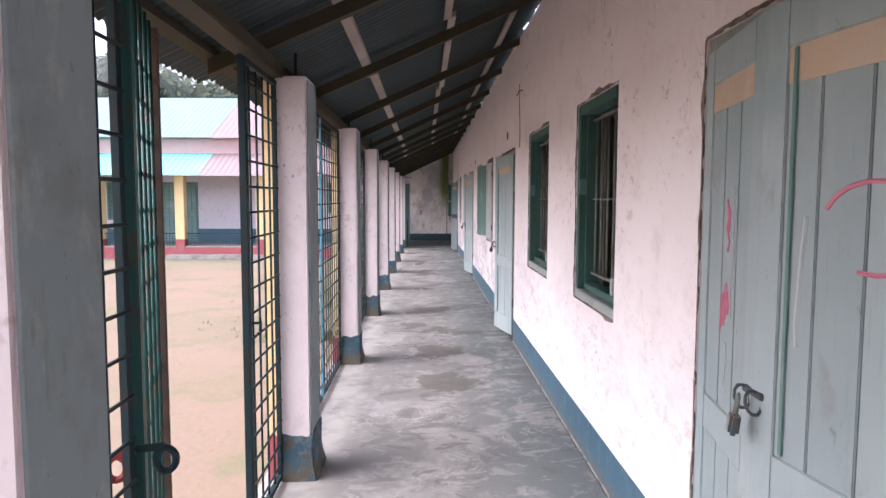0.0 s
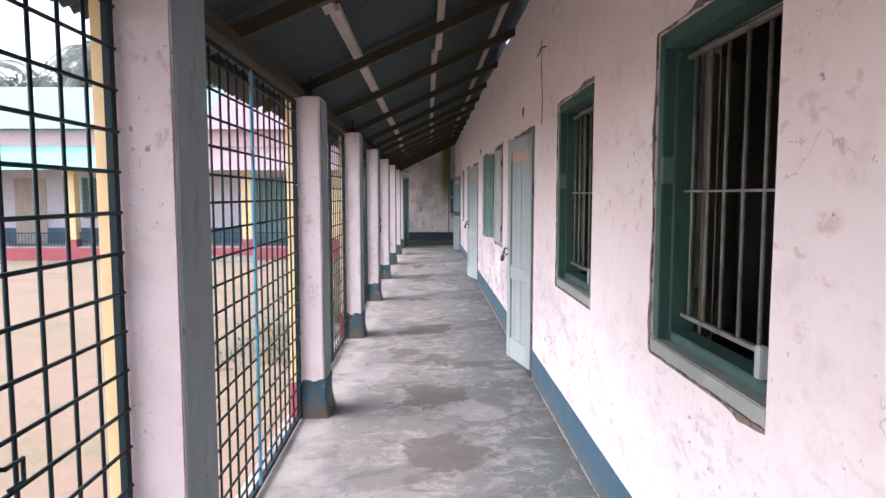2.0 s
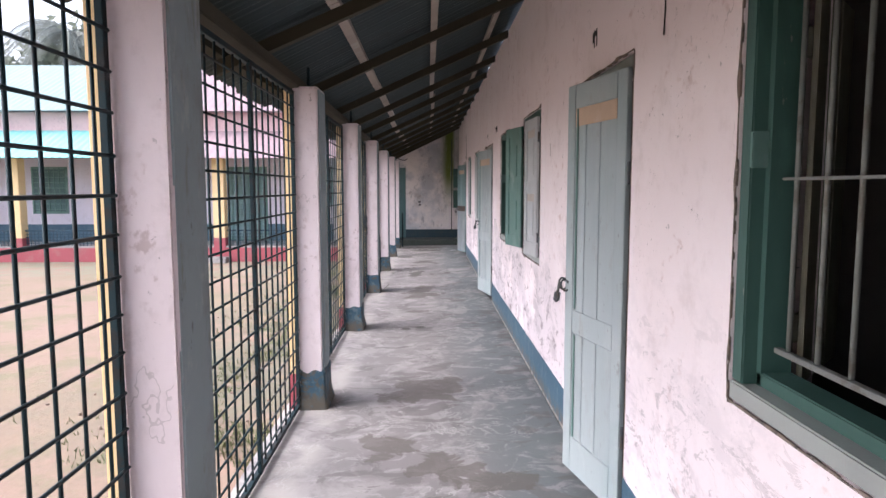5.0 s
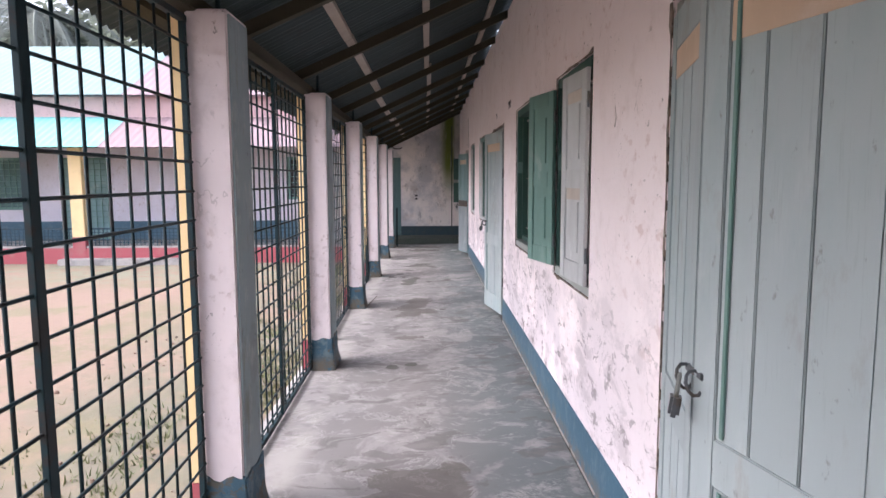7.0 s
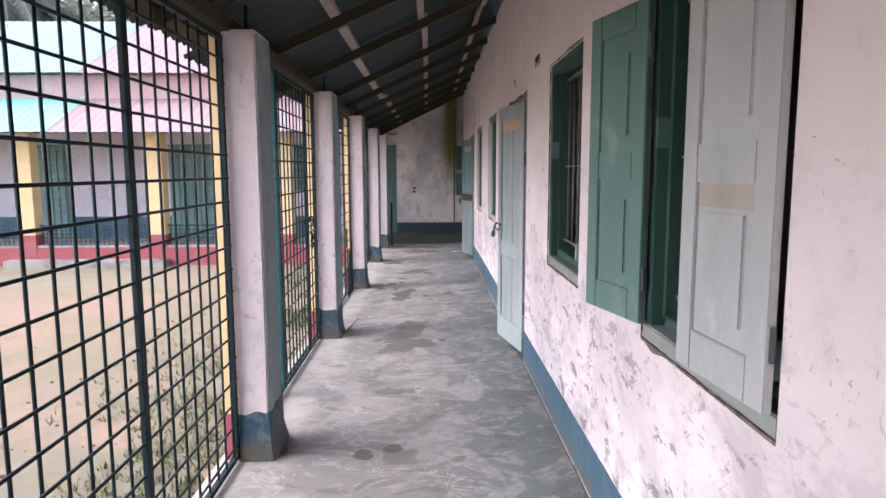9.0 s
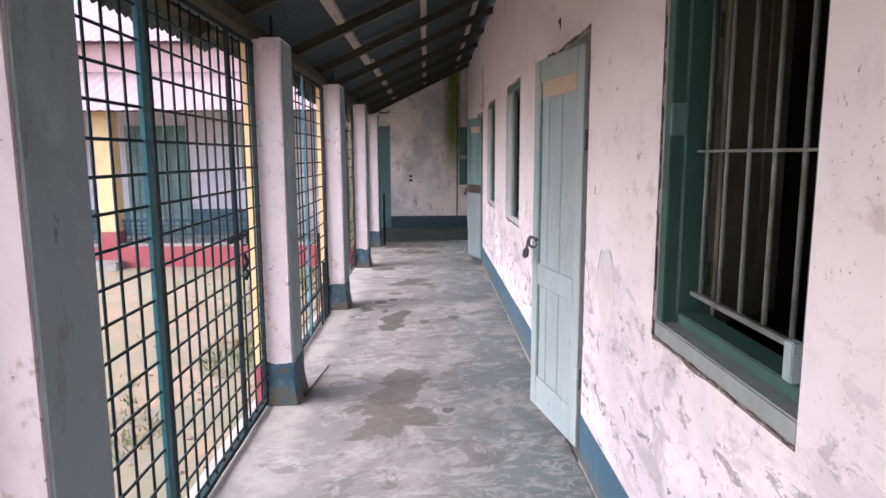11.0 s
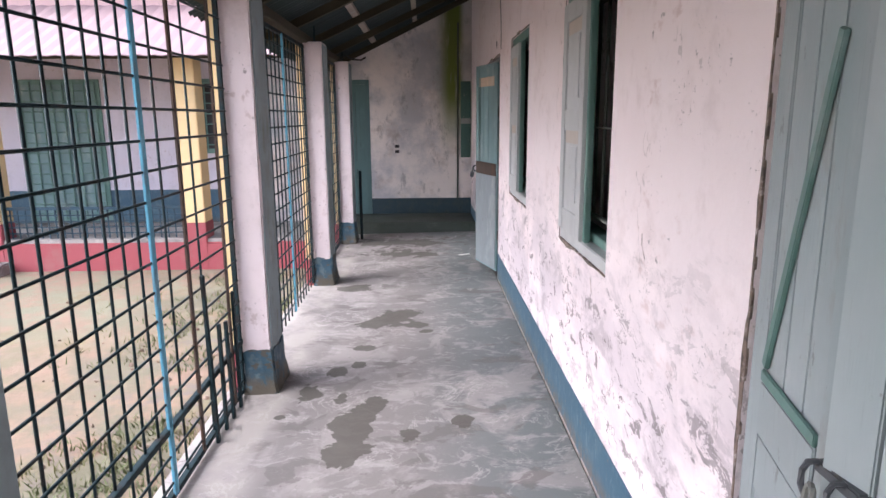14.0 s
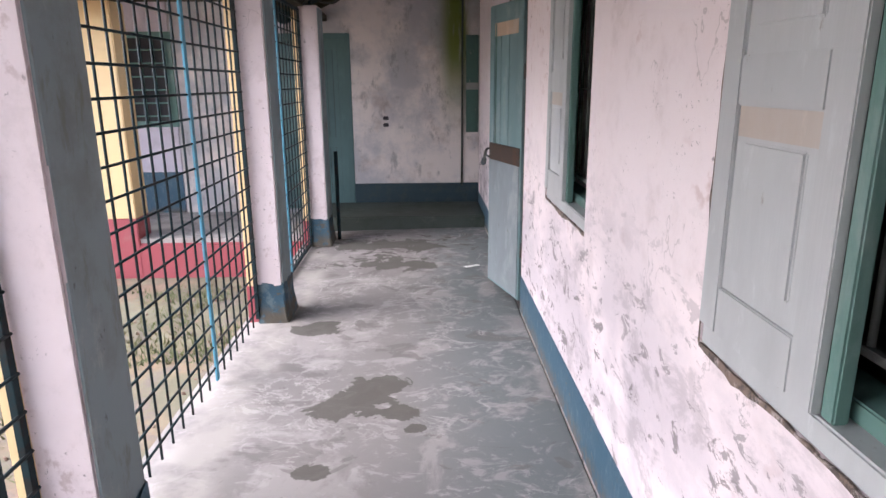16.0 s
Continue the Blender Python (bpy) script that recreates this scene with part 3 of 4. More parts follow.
def column(y, k):
    c = thing("column", "square plastered veranda post, white inside, yellow outside, blue foot", "column", pose((COL_IN + COL_OUT) / 2, y + COL_D / 2, 0), "veranda posts", "structure")
    hx, hy = (COL_IN - COL_OUT) / 2, COL_D / 2
    top = 2.235
    bm = boxed(GRILL_X - MID_X - 0.0, hx, -hy, hy, -0.09, top, 0.012)
    bmesh.ops.subdivide_edges(bm, edges=[e for e in bm.edges if e.calc_length() > 1], cuts=14)
    for v in bm.verts:
        v.co.y += 0.006 * noise.noise((v.co.z * 1.3, k * 5.1, 7)) * (1 if v.co.z < top - 0.1 else 0.3)
    part("post", bm, COLUMN, c)
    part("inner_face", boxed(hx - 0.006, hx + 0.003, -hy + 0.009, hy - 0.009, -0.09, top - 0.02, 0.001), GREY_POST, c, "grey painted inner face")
    part("outer_face", boxed(-hx, GRILL_X - MID_X - 0.001, -hy + 0.004, hy - 0.004, -0.09, top - 0.02, 0.006), YELLOW, c, "yellow painted outer half")
    part("outer_foot", boxed(-hx - 0.004, GRILL_X - MID_X - 0.002, -hy, hy, -0.09, 0.2, 0.004), RED, c, "red painted foot")
    h = 0.22 + 0.02 * noise.noise((k * 2.3, 0, 0))
    bm = boxed(GRILL_X - MID_X + 0.004, hx + 0.011, -hy - 0.008, hy + 0.008, -0.09, h, 0.01)
    bmesh.ops.subdivide_edges(bm, edges=[e for e in bm.edges if e.calc_length() > 0.1], cuts=5, use_grid_fill=True)
    for v in bm.verts:
        n = noise.noise_vector((v.co.x * 14 + k * 7, v.co.y * 14, v.co.z * 14))
        flare = 0.03 * max(0.0, 1.0 - (v.co.z + 0.09) / 0.2) ** 1.5
        v.co += Vector((n.x * 0.007 + (flare if v.co.x > 0 else 0), n.y * 0.007 + math.copysign(flare, v.co.y), n.z * (0.03 if v.co.z > h - 0.03 else 0.0)))
    part("foot_band", bm, FOOT, c, "worn blue painted foot")
    part("tie_rod", rod(bmesh.new(), (0.02, 0.06, top - 0.03), (0.025, 0.05, top + 0.16), 0.011), IRON, c, "rusty iron tie holding the roof timber")
    return c


for k, y in enumerate(COLS):
    c = column(y, k)
    if k == 7:
        part("paint_smear", boxed(-0.005 + COL_IN - MID_X, 0.0045 + COL_IN - MID_X, 0.035, 0.06, 1.335, 1.39, 0.003), IRON_BLUE, c, "blue paint smear", at=None)

# ---------- grilles between the posts ----------
GZ0, GZ1 = -0.03, 2.19
SP = 0.12
V_BAR = mesh_of("upright_bar", rod(bmesh.new(), (0, 0, GZ0), (0, 0, GZ1), 0.006), IRON, True)
V_BAR_FREE = mesh_of("upright_bar", rod(bmesh.new(), (0, 0, -0.045), (0, 0, GZ1), 0.006), IRON, True)


def flat(material, w=0.035, z0=GZ0, z1=GZ1, d=0.012):
    return mesh_of("flat_bar", boxed(-d / 2, d / 2, -w / 2, w / 2, z0, z1, 0.002), material)


FLATS = {"blue": flat(IRON_BLUE, 0.036), "dark": flat(IRON, 0.042, d=0.02), "brown": flat(IRON_BROWN, 0.028), "teal": flat(IRON_TEAL, 0.045, d=0.02), "strip": flat(IRON, 0.022, d=0.024)}
FRAME_BAR = mesh_of("frame_bar", boxed(-0.012, 0.012, -0.014, 0.014, GZ0, GZ1, 0.002), IRON)


def grille(y0, y1, extras=(), bottom=True, label="", runs=(), ztop=1.97, name="iron_grille"):
    """Welded square mesh filling y0 to y1; extras: (distance from y0, kind) of broad upright bars; runs: (y, pitch, count) of the thin ones."""
    g = thing(name, label or "dark iron bar grille with square mesh between two posts", "grille", pose(GRILL_X, y0, 0), "veranda grilles")
    L = y1 - y0
    for yy in (0.016, L - 0.016):
        part("frame_bar", FRAME_BAR, None, g, at=pose(0, yy, 0))
    hor = mesh_of("cross_bar", rod(bmesh.new(), (0.011, 0.0, 0), (0.011, L, 0), 0.006), IRON, True)
    n = int(round((L - 0.03) / 0.127))
    r = random.Random(int(y0 * 100))
    at_y = [y + p * i - y0 for y, p, c in runs for i in range(c)] or [0.015 + (L - 0.03) * i / n for i in range(1, n)]
    for yy in at_y:
        if 0.03 < yy < L - 0.03:
            part("upright_bar", V_BAR if bottom else V_BAR_FREE, None, g, at=pose(0, yy, 0, r.uniform(-0.15, 0.15)))
    z = ztop + SP + r.uniform(-0.005, 0.005)
    while z > GZ0 + 0.05:
        part("cross_bar", hor, None, g, at=pose(0, 0, z, r.uniform(-0.1, 0.1)))
        z -= SP
    rail = mesh_of("rail", boxed(-0.014, 0.014, 0.0, L, -0.014, 0.014, 0.002), IRON)
    part("rail", rail, None, g, at=pose(0, 0, GZ1))
    if bottom:
        part("rail", rail, None, g, at=pose(0, 0, GZ0))
    if name == "iron_grille" and y0 > 15.2 and y0 < 15.3:
        part("rail", rail, None, g, at=pose(0.004, 0, 0.265))
    for d, kind in extras:
        part("flat_bar", FLATS[kind], None, g, {"blue": "light blue painted flat bar", "dark": "dark broad upright bar", "brown": "rusty brown flat bar", "teal": "teal painted gate bar", "strip": "dark angle bar at the gate joint"}[kind], at=pose(0.014, d, 0))
    return g


G = 0.004
EXTRAS = {3: ((1.165, "blue"),), 4: ((1.195, "dark"),), 5: ((1.17, "dark"),), 6: ((0.735, "teal"), (0.79, "strip"), (1.77, "dark")),
          7: ((1.19, "blue"), (1.55, "brown"), (2.085, "brown")), 8: ((1.27, "blue"),), 9: ((0.8, "blue"),)}
RUNS = {3: ((4.93, 0.1283, 18),), 4: ((7.505, 0.1335, 18),), 5: ((10.15, 0.1256, 18),),
        6: ((12.752, 0.13, 5), (13.581, 0.1215, 7), (14.559, 0.1375, 4)), 7: ((15.327, 0.125, 9), (16.59, 0.377, 2))}
ZTOPS = {3: 1.997, 4: 1.97, 5: 1.966, 6: 1.95, 7: 1.951}
for i in range(len(COLS) - 1):
    a, b = COLS[i] + COL_D + G, COLS[i + 1] - G
    if i == 2:
        continue
    grille(a, b, EXTRAS.get(i, ()), i != 8, "dark iron bar grille with a light blue flat bar" if i in (3, 7, 8, 9) else "", RUNS.get(i, ()), ZTOPS.get(i, 1.97))
# bay with the way out: fixed narrow mesh, and a gate leaf swung outwards
a, b = COLS[2] + COL_D + G, COLS[3] - G
right = grille(3.92, b, ((0.012, "dark"),), label="narrow fixed iron mesh panel beside the open gate")
hook = bmesh.new()
tube(hook, [(0.02, 0.03, 0.98), (0.05, 0.03, 0.98), (0.05, 0.09, 0.98), (0.05, 0.09, 0.93), (0.05, 0.04, 0.93)], 0.006)
part("latch_hook", hook, IRON, right)
grille(a, 2.76, label="narrow fixed iron mesh panel by the gate hinge")


def gate_leaf(at):
    g = thing("gate", "green rusty iron mesh gate leaf standing ajar", "gate", at)
    w = 0.68
    part("gate_post", boxed(-0.03, 0.03, -0.022, 0.022, GZ0, GZ1, 0.004), IRON_GREEN, g, "thick green hinge post")
    part("gate_post", boxed(w - 0.018, w + 0.018, -0.018, 0.018, GZ0, GZ1, 0.003), IRON_BROWN, g, "rusty end post")
    n = 6
    for i in range(1, n):
        part("upright_bar", rod(bmesh.new(), (w * i / n, 0, GZ0), (w * i / n, 0, GZ1), 0.007), IRON_GREEN, g, smooth=True)
    z = 2.0
    while z > GZ0:
        part("cross_bar", rod(bmesh.new(), (0, 0.011, z), (w, 0.011, z), 0.007), IRON_GREEN, g, smooth=True)
        z -= SP
    for x, zz, mat, lab in ((0.05, 0.8, IRON_RED, "red oxide latch ring"), (-0.08, 0.81, IRON, "dark latch ring")):
        ring = bmesh.new()
        pts = [(-0.035, x + 0.026 * math.cos(t), zz + 0.034 * math.sin(t)) for t in [k * math.pi / 8 for k in range(17)]]
        lr = part("latch_ring", tube(ring, pts, 0.011), mat, g, lab)
        part("latch_lug", boxed(-0.044, -0.026, min(x, 0.0), max(x, 0.0), zz + 0.03, zz + 0.05, 0.004), mat, lr)
    return g


gate_leaf(pose(GRILL_X - 0.0, 2.80, 0, 0, 0, 106))

# slide bolt and padlock on the gate bay
bolt = thing("slide_bolt", "dark iron slide bolt with a hanging padlock on the grille", "bolt", pose(GRILL_X + 0.03, 14.40, 1.1))
part("bolt_bar", rod(bmesh.new(), (0.012, -0.2, 0.0), (0.012, 0.07, 0.0), 0.011), IRON, bolt)
part("bolt_plate", boxed(0.0, 0.012, -0.17, 0.04, -0.018, 0.018, 0.003), IRON, bolt)
part("bolt_staple", tube(bmesh.new(), [(0.0, 0.05, -0.05), (0.03, 0.06, -0.05), (0.03, 0.06, 0.03), (0.0, 0.05, 0.03)], 0.007), IRON, bolt)
part("hasp_tongue", boxed(0.012, 0.02, -0.09, -0.05, -0.13, -0.018, 0.003), IRON, bolt)
part("chain_lump", tube(bmesh.new(), [(0.02, 0.02, -0.1), (0.03, 0.05, -0.14), (0.02, 0.02, -0.18), (0.03, 0.055, -0.2), (0.02, 0.03, -0.24)], 0.012), IRON, bolt)

# loose rods standing in the bay corner
for y, h, tl in ((16.92, 0.88, 1.5), (17.06, 0.58, -1.2), (17.19, 0.56, 0.8), (17.33, 0.68, -0.6)):
    tagged(new("iron_rod", mesh_of("iron_rod", boxed(-0.008, 0.008, -0.014, 0.014, 0, h, 0.002), IRON)), "short dark rusty iron rod standing against the grille", "rod", "loose rods").matrix_basis = pose(GRILL_X + 0.035, y, fz(GRILL_X + 0.035), tl, -0.5)


# ---------- doors ----------
def strip(bm, x0, x1, z0, z1, d):
    return box(bm, x0, x1, -d, d, z0, z1, 0.003)


def leaf(parent, at, w, top, material, bare=0.3):
    """A panelled door leaf, hinged at its own origin and reaching along x."""
    bm = bmesh.new()
    s = 0.085
    for x0, x1 in ((0, s), (w - s, w)):
        strip(bm, x0, x1, 0.03, top, 0.012)
    for z0, z1 in ((0.03, 0.22), (0.78, 0.9), (top - 0.12, top)):
        strip(bm, s, w - s, z0, z1, 0.0115)
    lf = part("leaf", bm, material, parent, at=at)
    for z0, z1 in ((0.22, 0.78), (0.9, top - 0.12)):
        cuts = (0.0, 0.37, 0.72, 1.0)
        for c0, c1 in zip(cuts, cuts[1:]):
            part("plank", box(bmesh.new(), s + (w - 2 * s) * c0 + 0.0022, s + (w - 2 * s) * c1 - 0.0022, -0.008, 0.008, z0, z1, 0.003), material, lf)
        # black sheet added so the plank gaps read as shaded
        part("backing", boxed(s, w - s, -0.0015, 0.0015, z0, z1), INK_AND_SHADE, lf, "black sheet showing as shade in the plank gaps")
    if bare:
        part("bare_patch", boxed(s + 0.004, w - s - 0.004, -0.0105, 0.0105, top - 0.12 - bare * 0.3, top - 0.121), BARE, lf, "peach bare wood at the panel top")
    for z in (0.35, 1.55):
        part("hinge", rod(bmesh.new(), (-0.006, 0.0, z), (-0.006, 0.0, z + 0.1), 0.008), STEEL, lf)
    return lf


def padlock(parent, at, label="dark steel padlock"):
    bm = boxed(-0.03, 0.03, -0.014, 0.014, -0.06, 0.0, 0.008)
    body = part("padlock", bm, STEEL, parent, label, at=at)
    pts = [(0.018 * math.cos(t), 0, 0.03 + 0.02 * math.sin(t)) for t in [k * math.pi / 6 for k in range(7)]]
    part("shackle", tube(bmesh.new(), [(0.018, 0, -0.005)] + pts + [(-0.018, 0, -0.005)], 0.005), BAR, body)
    return body


for k, (y0, y1, a0, a1) in enumerate(DOORS):
    d = thing("door_%d" % (k + 1), "grey-blue painted double plank door chained ajar with a padlock", "door", pose(WALL_X, y0, 0), kind="structure")
    L = y1 - y0
    fr = bmesh.new()
    box(fr, 0.05, 0.11, 0.002, 0.055, -0.05, DOOR_TOP - 0.002, 0.004)
    box(fr, 0.012, 0.11, L - 0.055, L - 0.002, -0.05, DOOR_TOP - 0.002, 0.004)
    box(fr, 0.012, 0.11, 0.055, L - 0.055, DOOR_TOP - 0.06, DOOR_TOP - 0.002, 0.004)
    part("door_frame", fr, FRAME_GREY, d)
    w = (L - 0.11) / 2 + 0.01
    top = DOOR_TOP - 0.065
    mat = LEAF if k < 3 else LEAF_TEAL
    more = 0.1 if k == 2 else 0.0
    near = leaf(d, pose(-0.005, 0.03, 0, 0, 0, 90 + a0), w + more + 0.022, top, mat)
    far = leaf(d, pose(-0.005, L - 0.055, 0, 0, 0, -90 - a1), w - more, top, mat)
    # thin green strips draw the shadow line beside the stile
    part("bead", boxed(w + more - 0.1, w + more - 0.0855, 0.0095, 0.015, 0.91, top - 0.125, 0.002), LEAF_GREEN, near, "sea green bead standing for the shadow line along the stile")
    part("bead", boxed(w + more - 0.1, w + more - 0.0855, 0.0095, 0.015, 0.225, 0.775, 0.002), LEAF_GREEN, near)
    if k == 2:
        bm = boxed(-0.012, 0.012, -0.019, -0.0095, -0.33, 0.33, 0.002)
        part("brace", bm, LEAF_GREEN, far, "sea green diagonal brace", at=pose(0.2, 0, 1.37, 0, 18, 0))
        part("ledge", boxed(0.086, w - more - 0.086, -0.0165, -0.0095, 0.905, 1.02, 0.003), mat, far)
        part("ledge_edge", boxed(0.086, w - more - 0.086, -0.0175, -0.0095, 1.021, 1.045, 0.002), LEAF_GREEN, far)
    if k == 3:
        part("iron_strap", boxed(0.02, w - 0.005, -0.021, 0.021, 0.98, 1.1), IRON_BROWN, near, "rusty iron strap")
        part("patch_board", boxed(0.02, w - 0.005, -0.0195, 0.0195, 0.05, 0.978), LEAF_DULL, near, "grey patched lower half")
    mid = L / 2 + 0.6 * more
    ax = -(w + more - 0.05) * math.sin(radians(a0)) - 0.05
    for dy, tilt in ((-0.03, 25), (0.03, -20)):
        ring = [(ax + 0.012 + 0.022 * math.cos(t), mid + dy + 0.012 * math.sin(t), 1.02 + 0.03 * math.sin(t)) for t in [q * math.pi / 5 for q in range(11)]]
        part("hasp_ring", tube(bmesh.new(), ring, 0.005), STEEL, d)
    part("hasp_staple", boxed(ax + 0.02, ax + 0.045, mid - 0.05, mid + 0.05, 1.03, 1.05, 0.003), STEEL, d)
    padlock(d, pose(ax - 0.02, mid, 0.985, 8, 6, 70))


# ---------- windows ----------
def shutter(parent, at, w, h, material):
    bm = bmesh.new()
    s = 0.078
    for x0, x1 in ((0, s), (w - s, w)):
        strip(bm, x0, x1, 0, h, 0.011)
    for z0, z1 in ((0, 0.11), (h * 0.5 - 0.05, h * 0.5 + 0.05), (h - 0.09, h)):
        strip(bm, s, w - s, z0, z1, 0.0105)
    sh = part("shutter", bm, material, parent, at=at)
    for z0, z1 in ((0.11, h * 0.5 - 0.05), (h * 0.5 + 0.05, h - 0.09)):
        p = boxed(s, w - s, -0.002, 0.002, z0, z1)
        box(p, s + 0.038, w - s - 0.038, -0.0085, 0.0085, z0 + 0.05, z1 - 0.07, 0.005)
        panel = part("panel", p, material, sh)
        if material is LEAF_PALE:
            part("worn_strip", boxed(s + 0.002, w - s - 0.002, -0.0032, 0.0032, z1 - 0.062, z1 - 0.001), PEACH, panel, "bare peach wood at the panel top")
    for z in (0.12, h - 0.2):
        part("hinge", rod(bmesh.new(), (-0.005, 0, z), (-0.005, 0, z + 0.08), 0.007), STEEL, sh)
    return sh


def boarded(parent, at, w, h, material):
    """A shutter of three upright boards with two ledges at its back."""
    sh = part("shutter", boxed(0.0, w, 0.004, 0.018, 0.12, 0.2, 0.002), material, parent, "faded olive board shutter folded inwards", at=at)
    part("ledge", boxed(0.0, w, 0.004, 0.018, h - 0.2, h - 0.12, 0.002), material, sh)
    for i, f in enumerate((0.42, 0.2, 0.38)):
        x0 = w * (0, 0.42, 0.62)[i]
        part("board", boxed(x0 + 0.003, x0 + w * f - 0.003, -0.012, 0.003, 0.0, h, 0.003), material, sh)
    return sh


def window(k, y0, y1, frame_mat, label, mid):
    w = thing("window_%d" % k, label, "window", pose(WALL_X, y0, 0), kind="structure")
    L = y1 - y0
    f = bmesh.new()
    box(f, 0.075, 0.12, 0.002, 0.06, WIN_Z0 + 0.06, WIN_Z1 - 0.002, 0.004)
    box(f, 0.008, 0.12, L - 0.06, L - 0.002, WIN_Z0 + 0.06, WIN_Z1 - 0.002, 0.004)
    box(f, 0.008, 0.12, 0.06, L - 0.06, WIN_Z1 - 0.065, WIN_Z1 - 0.002, 0.004)
    box(f, 0.05, 0.135, 0.06, 0.085, WIN_Z0 + 0.06, WIN_Z1 - 0.065)
    box(f, 0.05, 0.135, L - 0.085, L - 0.06, WIN_Z0 + 0.06, WIN_Z1 - 0.065)
    part("window_frame", f, frame_mat, w)
    part("window_sill", boxed(0.002, 0.14, 0.002, L - 0.002, WIN_Z0 + 0.002, WIN_Z0 + 0.058, 0.005), SILL if k < 5 else LEAF_PALE, w, "worn painted wooden sill")
    for i in range(6):
        yy = L - 0.13 - 0.13 * i if k < 5 else L - 0.15 - 0.14 * i
        if yy > 0.07:
            part("bar", rod(bmesh.new(), (0.10, yy, WIN_Z0 + 0.155), (0.10, yy, WIN_Z1 - 0.09), 0.0075, 10), BAR, w, smooth=True)
    for z, d in ((WIN_Z0 + 0.165, 0.008), (WIN_Z0 + mid, 0.004), (WIN_Z1 - 0.1, 0.008)):
        part("cross_bar", boxed(0.096 - 0.012, 0.104, 0.06, L - 0.06, z - d, z + d, 0.002), BAR, w)
    part("inner_ledge", boxed(0.05, 0.14, 0.06, L - 0.06, WIN_Z0 + 0.06, WIN_Z0 + 0.1, 0.004), frame_mat, w, "green painted rebate over the sill")
    if k < 5:
        part("latch_plate", boxed(0.004, 0.05, L - 0.075, L - 0.058, WIN_Z0 + 0.67, WIN_Z0 + 0.77, 0.003), LEAF_GREEN, w, "sea green hinge block")
        part("hinge_plate", boxed(-0.004, 0.02, 0.03, 0.065, WIN_Z0 + 0.13, WIN_Z0 + 0.22, 0.003), LEAF, w, "pale grey hinge leaf")
    return w


H = WIN_Z1 - WIN_Z0 - 0.13
for k, (y0, y1) in enumerate(WINS):
    L = y1 - y0
    sw = L / 2 - 0.06
    lab = ["open window with dark green frame and iron bars over a dark room"] * 2 + ["barred window with one green and one pale shutter swung outwards"] + ["open window with green frame and iron bars over a dark room"] + ["barred window with one pale shutter closed and one open"] * 2
    w = window(k + 1, y0, y1, FRAME_GREEN if k < 4 else LEAF_GREEN, lab[k], (0.64, 0.64, 0.64, 0.62, 0.58, 0.58)[k])
    zb = WIN_Z0 + 0.06
    if k in (0, 1, 3):
        boarded(w, pose(0.16, L - 0.07, zb, 0, 0, 32 if k == 3 else 46), sw, H, OLIVE)
        boarded(w, pose(0.16, 0.07, zb, 0, 0, -66), sw, H, OLIVE)
    elif k == 2:
        shutter(w, pose(-0.018, L - 0.04, zb, 0, 0, 104), sw, H, LEAF_GREEN)
        shutter(w, pose(-0.018, 0.01, zb, 0, 0, 94.5), sw + 0.03, H, LEAF_PALE)
    else:
        shutter(w, pose(0.0, L - 0.008, zb, 0, 0, -90), sw + 0.072, H, LEAF_PALE)
        part("mullion", boxed(0.006, 0.035, L - 0.06 - sw - 0.058, L - 0.06 - sw - 0.022, zb, zb + H, 0.004), LEAF_GREEN, w, "sea green centre post")
        shutter(w, pose(0.16, 0.07, zb, 0, 0, -14), sw, H, LEAF_TEAL)

# plaster broken away round the openings
def ragged(name, parent_y, pts, seed, w0=0.006, w1=0.03, material=BROKEN, pitch=0.035):
    """A thin ragged scar along a run of (y, z) points on the wall face."""
    r = random.Random(seed)
    bm = bmesh.new()
    prev = None
    for (ya, za), (yb, zb) in zip(pts, pts[1:]):
        n = max(2, int(math.hypot(yb - ya, zb - za) / pitch))
        ny, nz = -(zb - za), (yb - ya)
        ln = math.hypot(ny, nz)
        ny, nz = ny / ln, nz / ln
        prev = None
        for i in range(n + 1):
            t = i / n
            y, z = ya + (yb - ya) * t, za + (zb - za) * t
            big = max(0.0, noise.noise((y * 4 + seed, z * 4, 3)))
            w = w0 + (w1 - w0) * min(1, 2.2 * big) * r.uniform(0.5, 1.1)
            o = r.uniform(-0.003, 0.003) * pitch / 0.035
            row = (bm.verts.new((-0.0025, y + ny * o, z + nz * o)), bm.verts.new((-0.0025, y + ny * w, z + nz * w)))
            if prev:
                bm.faces.new((prev[0], row[0], row[1], prev[1]))
            prev = row
    bmesh.ops.recalc_face_normals(bm, faces=bm.faces)
    ext = bmesh.ops.extrude_face_region(bm, geom=list(bm.faces))
    for v in [g for g in ext["geom"] if isinstance(g, bmesh.types.BMVert)]:
        v.co.x += 0.006
    return part(name, bm, material, parent_y, "ragged broken plaster edge")


for k, (y0, y1) in enumerate(WINS):
    w = bpy.data.objects["window_%d" % (k + 1)]
    L = y1 - y0
    ragged("plaster_edge", w, [(L, WIN_Z0), (L, WIN_Z1), (0, WIN_Z1)][::-1], 5 + k, 0.006, 0.035)
    ragged("plaster_edge", w, [(L, WIN_Z0 + 0.002), (0, WIN_Z0 + 0.002)], 40 + k, 0.008, 0.05 if k in (1, 2) else 0.03)
for k, (y0, y1, _, _) in enumerate(DOORS):
    d = bpy.data.objects["door_%d" % (k + 1)]
    L = y1 - y0
    ragged("plaster_edge", d, [(0, DOOR_TOP), (L, DOOR_TOP), (L, 0.2)], 70 + k, 0.008, 0.035)
    ragged("plaster_edge", d, [(0, 0.2), (0, DOOR_TOP)], 80 + k, 0.004, 0.015)


# scars and old repairs on the wall face
wall = bpy.data.objects["wall_east"]


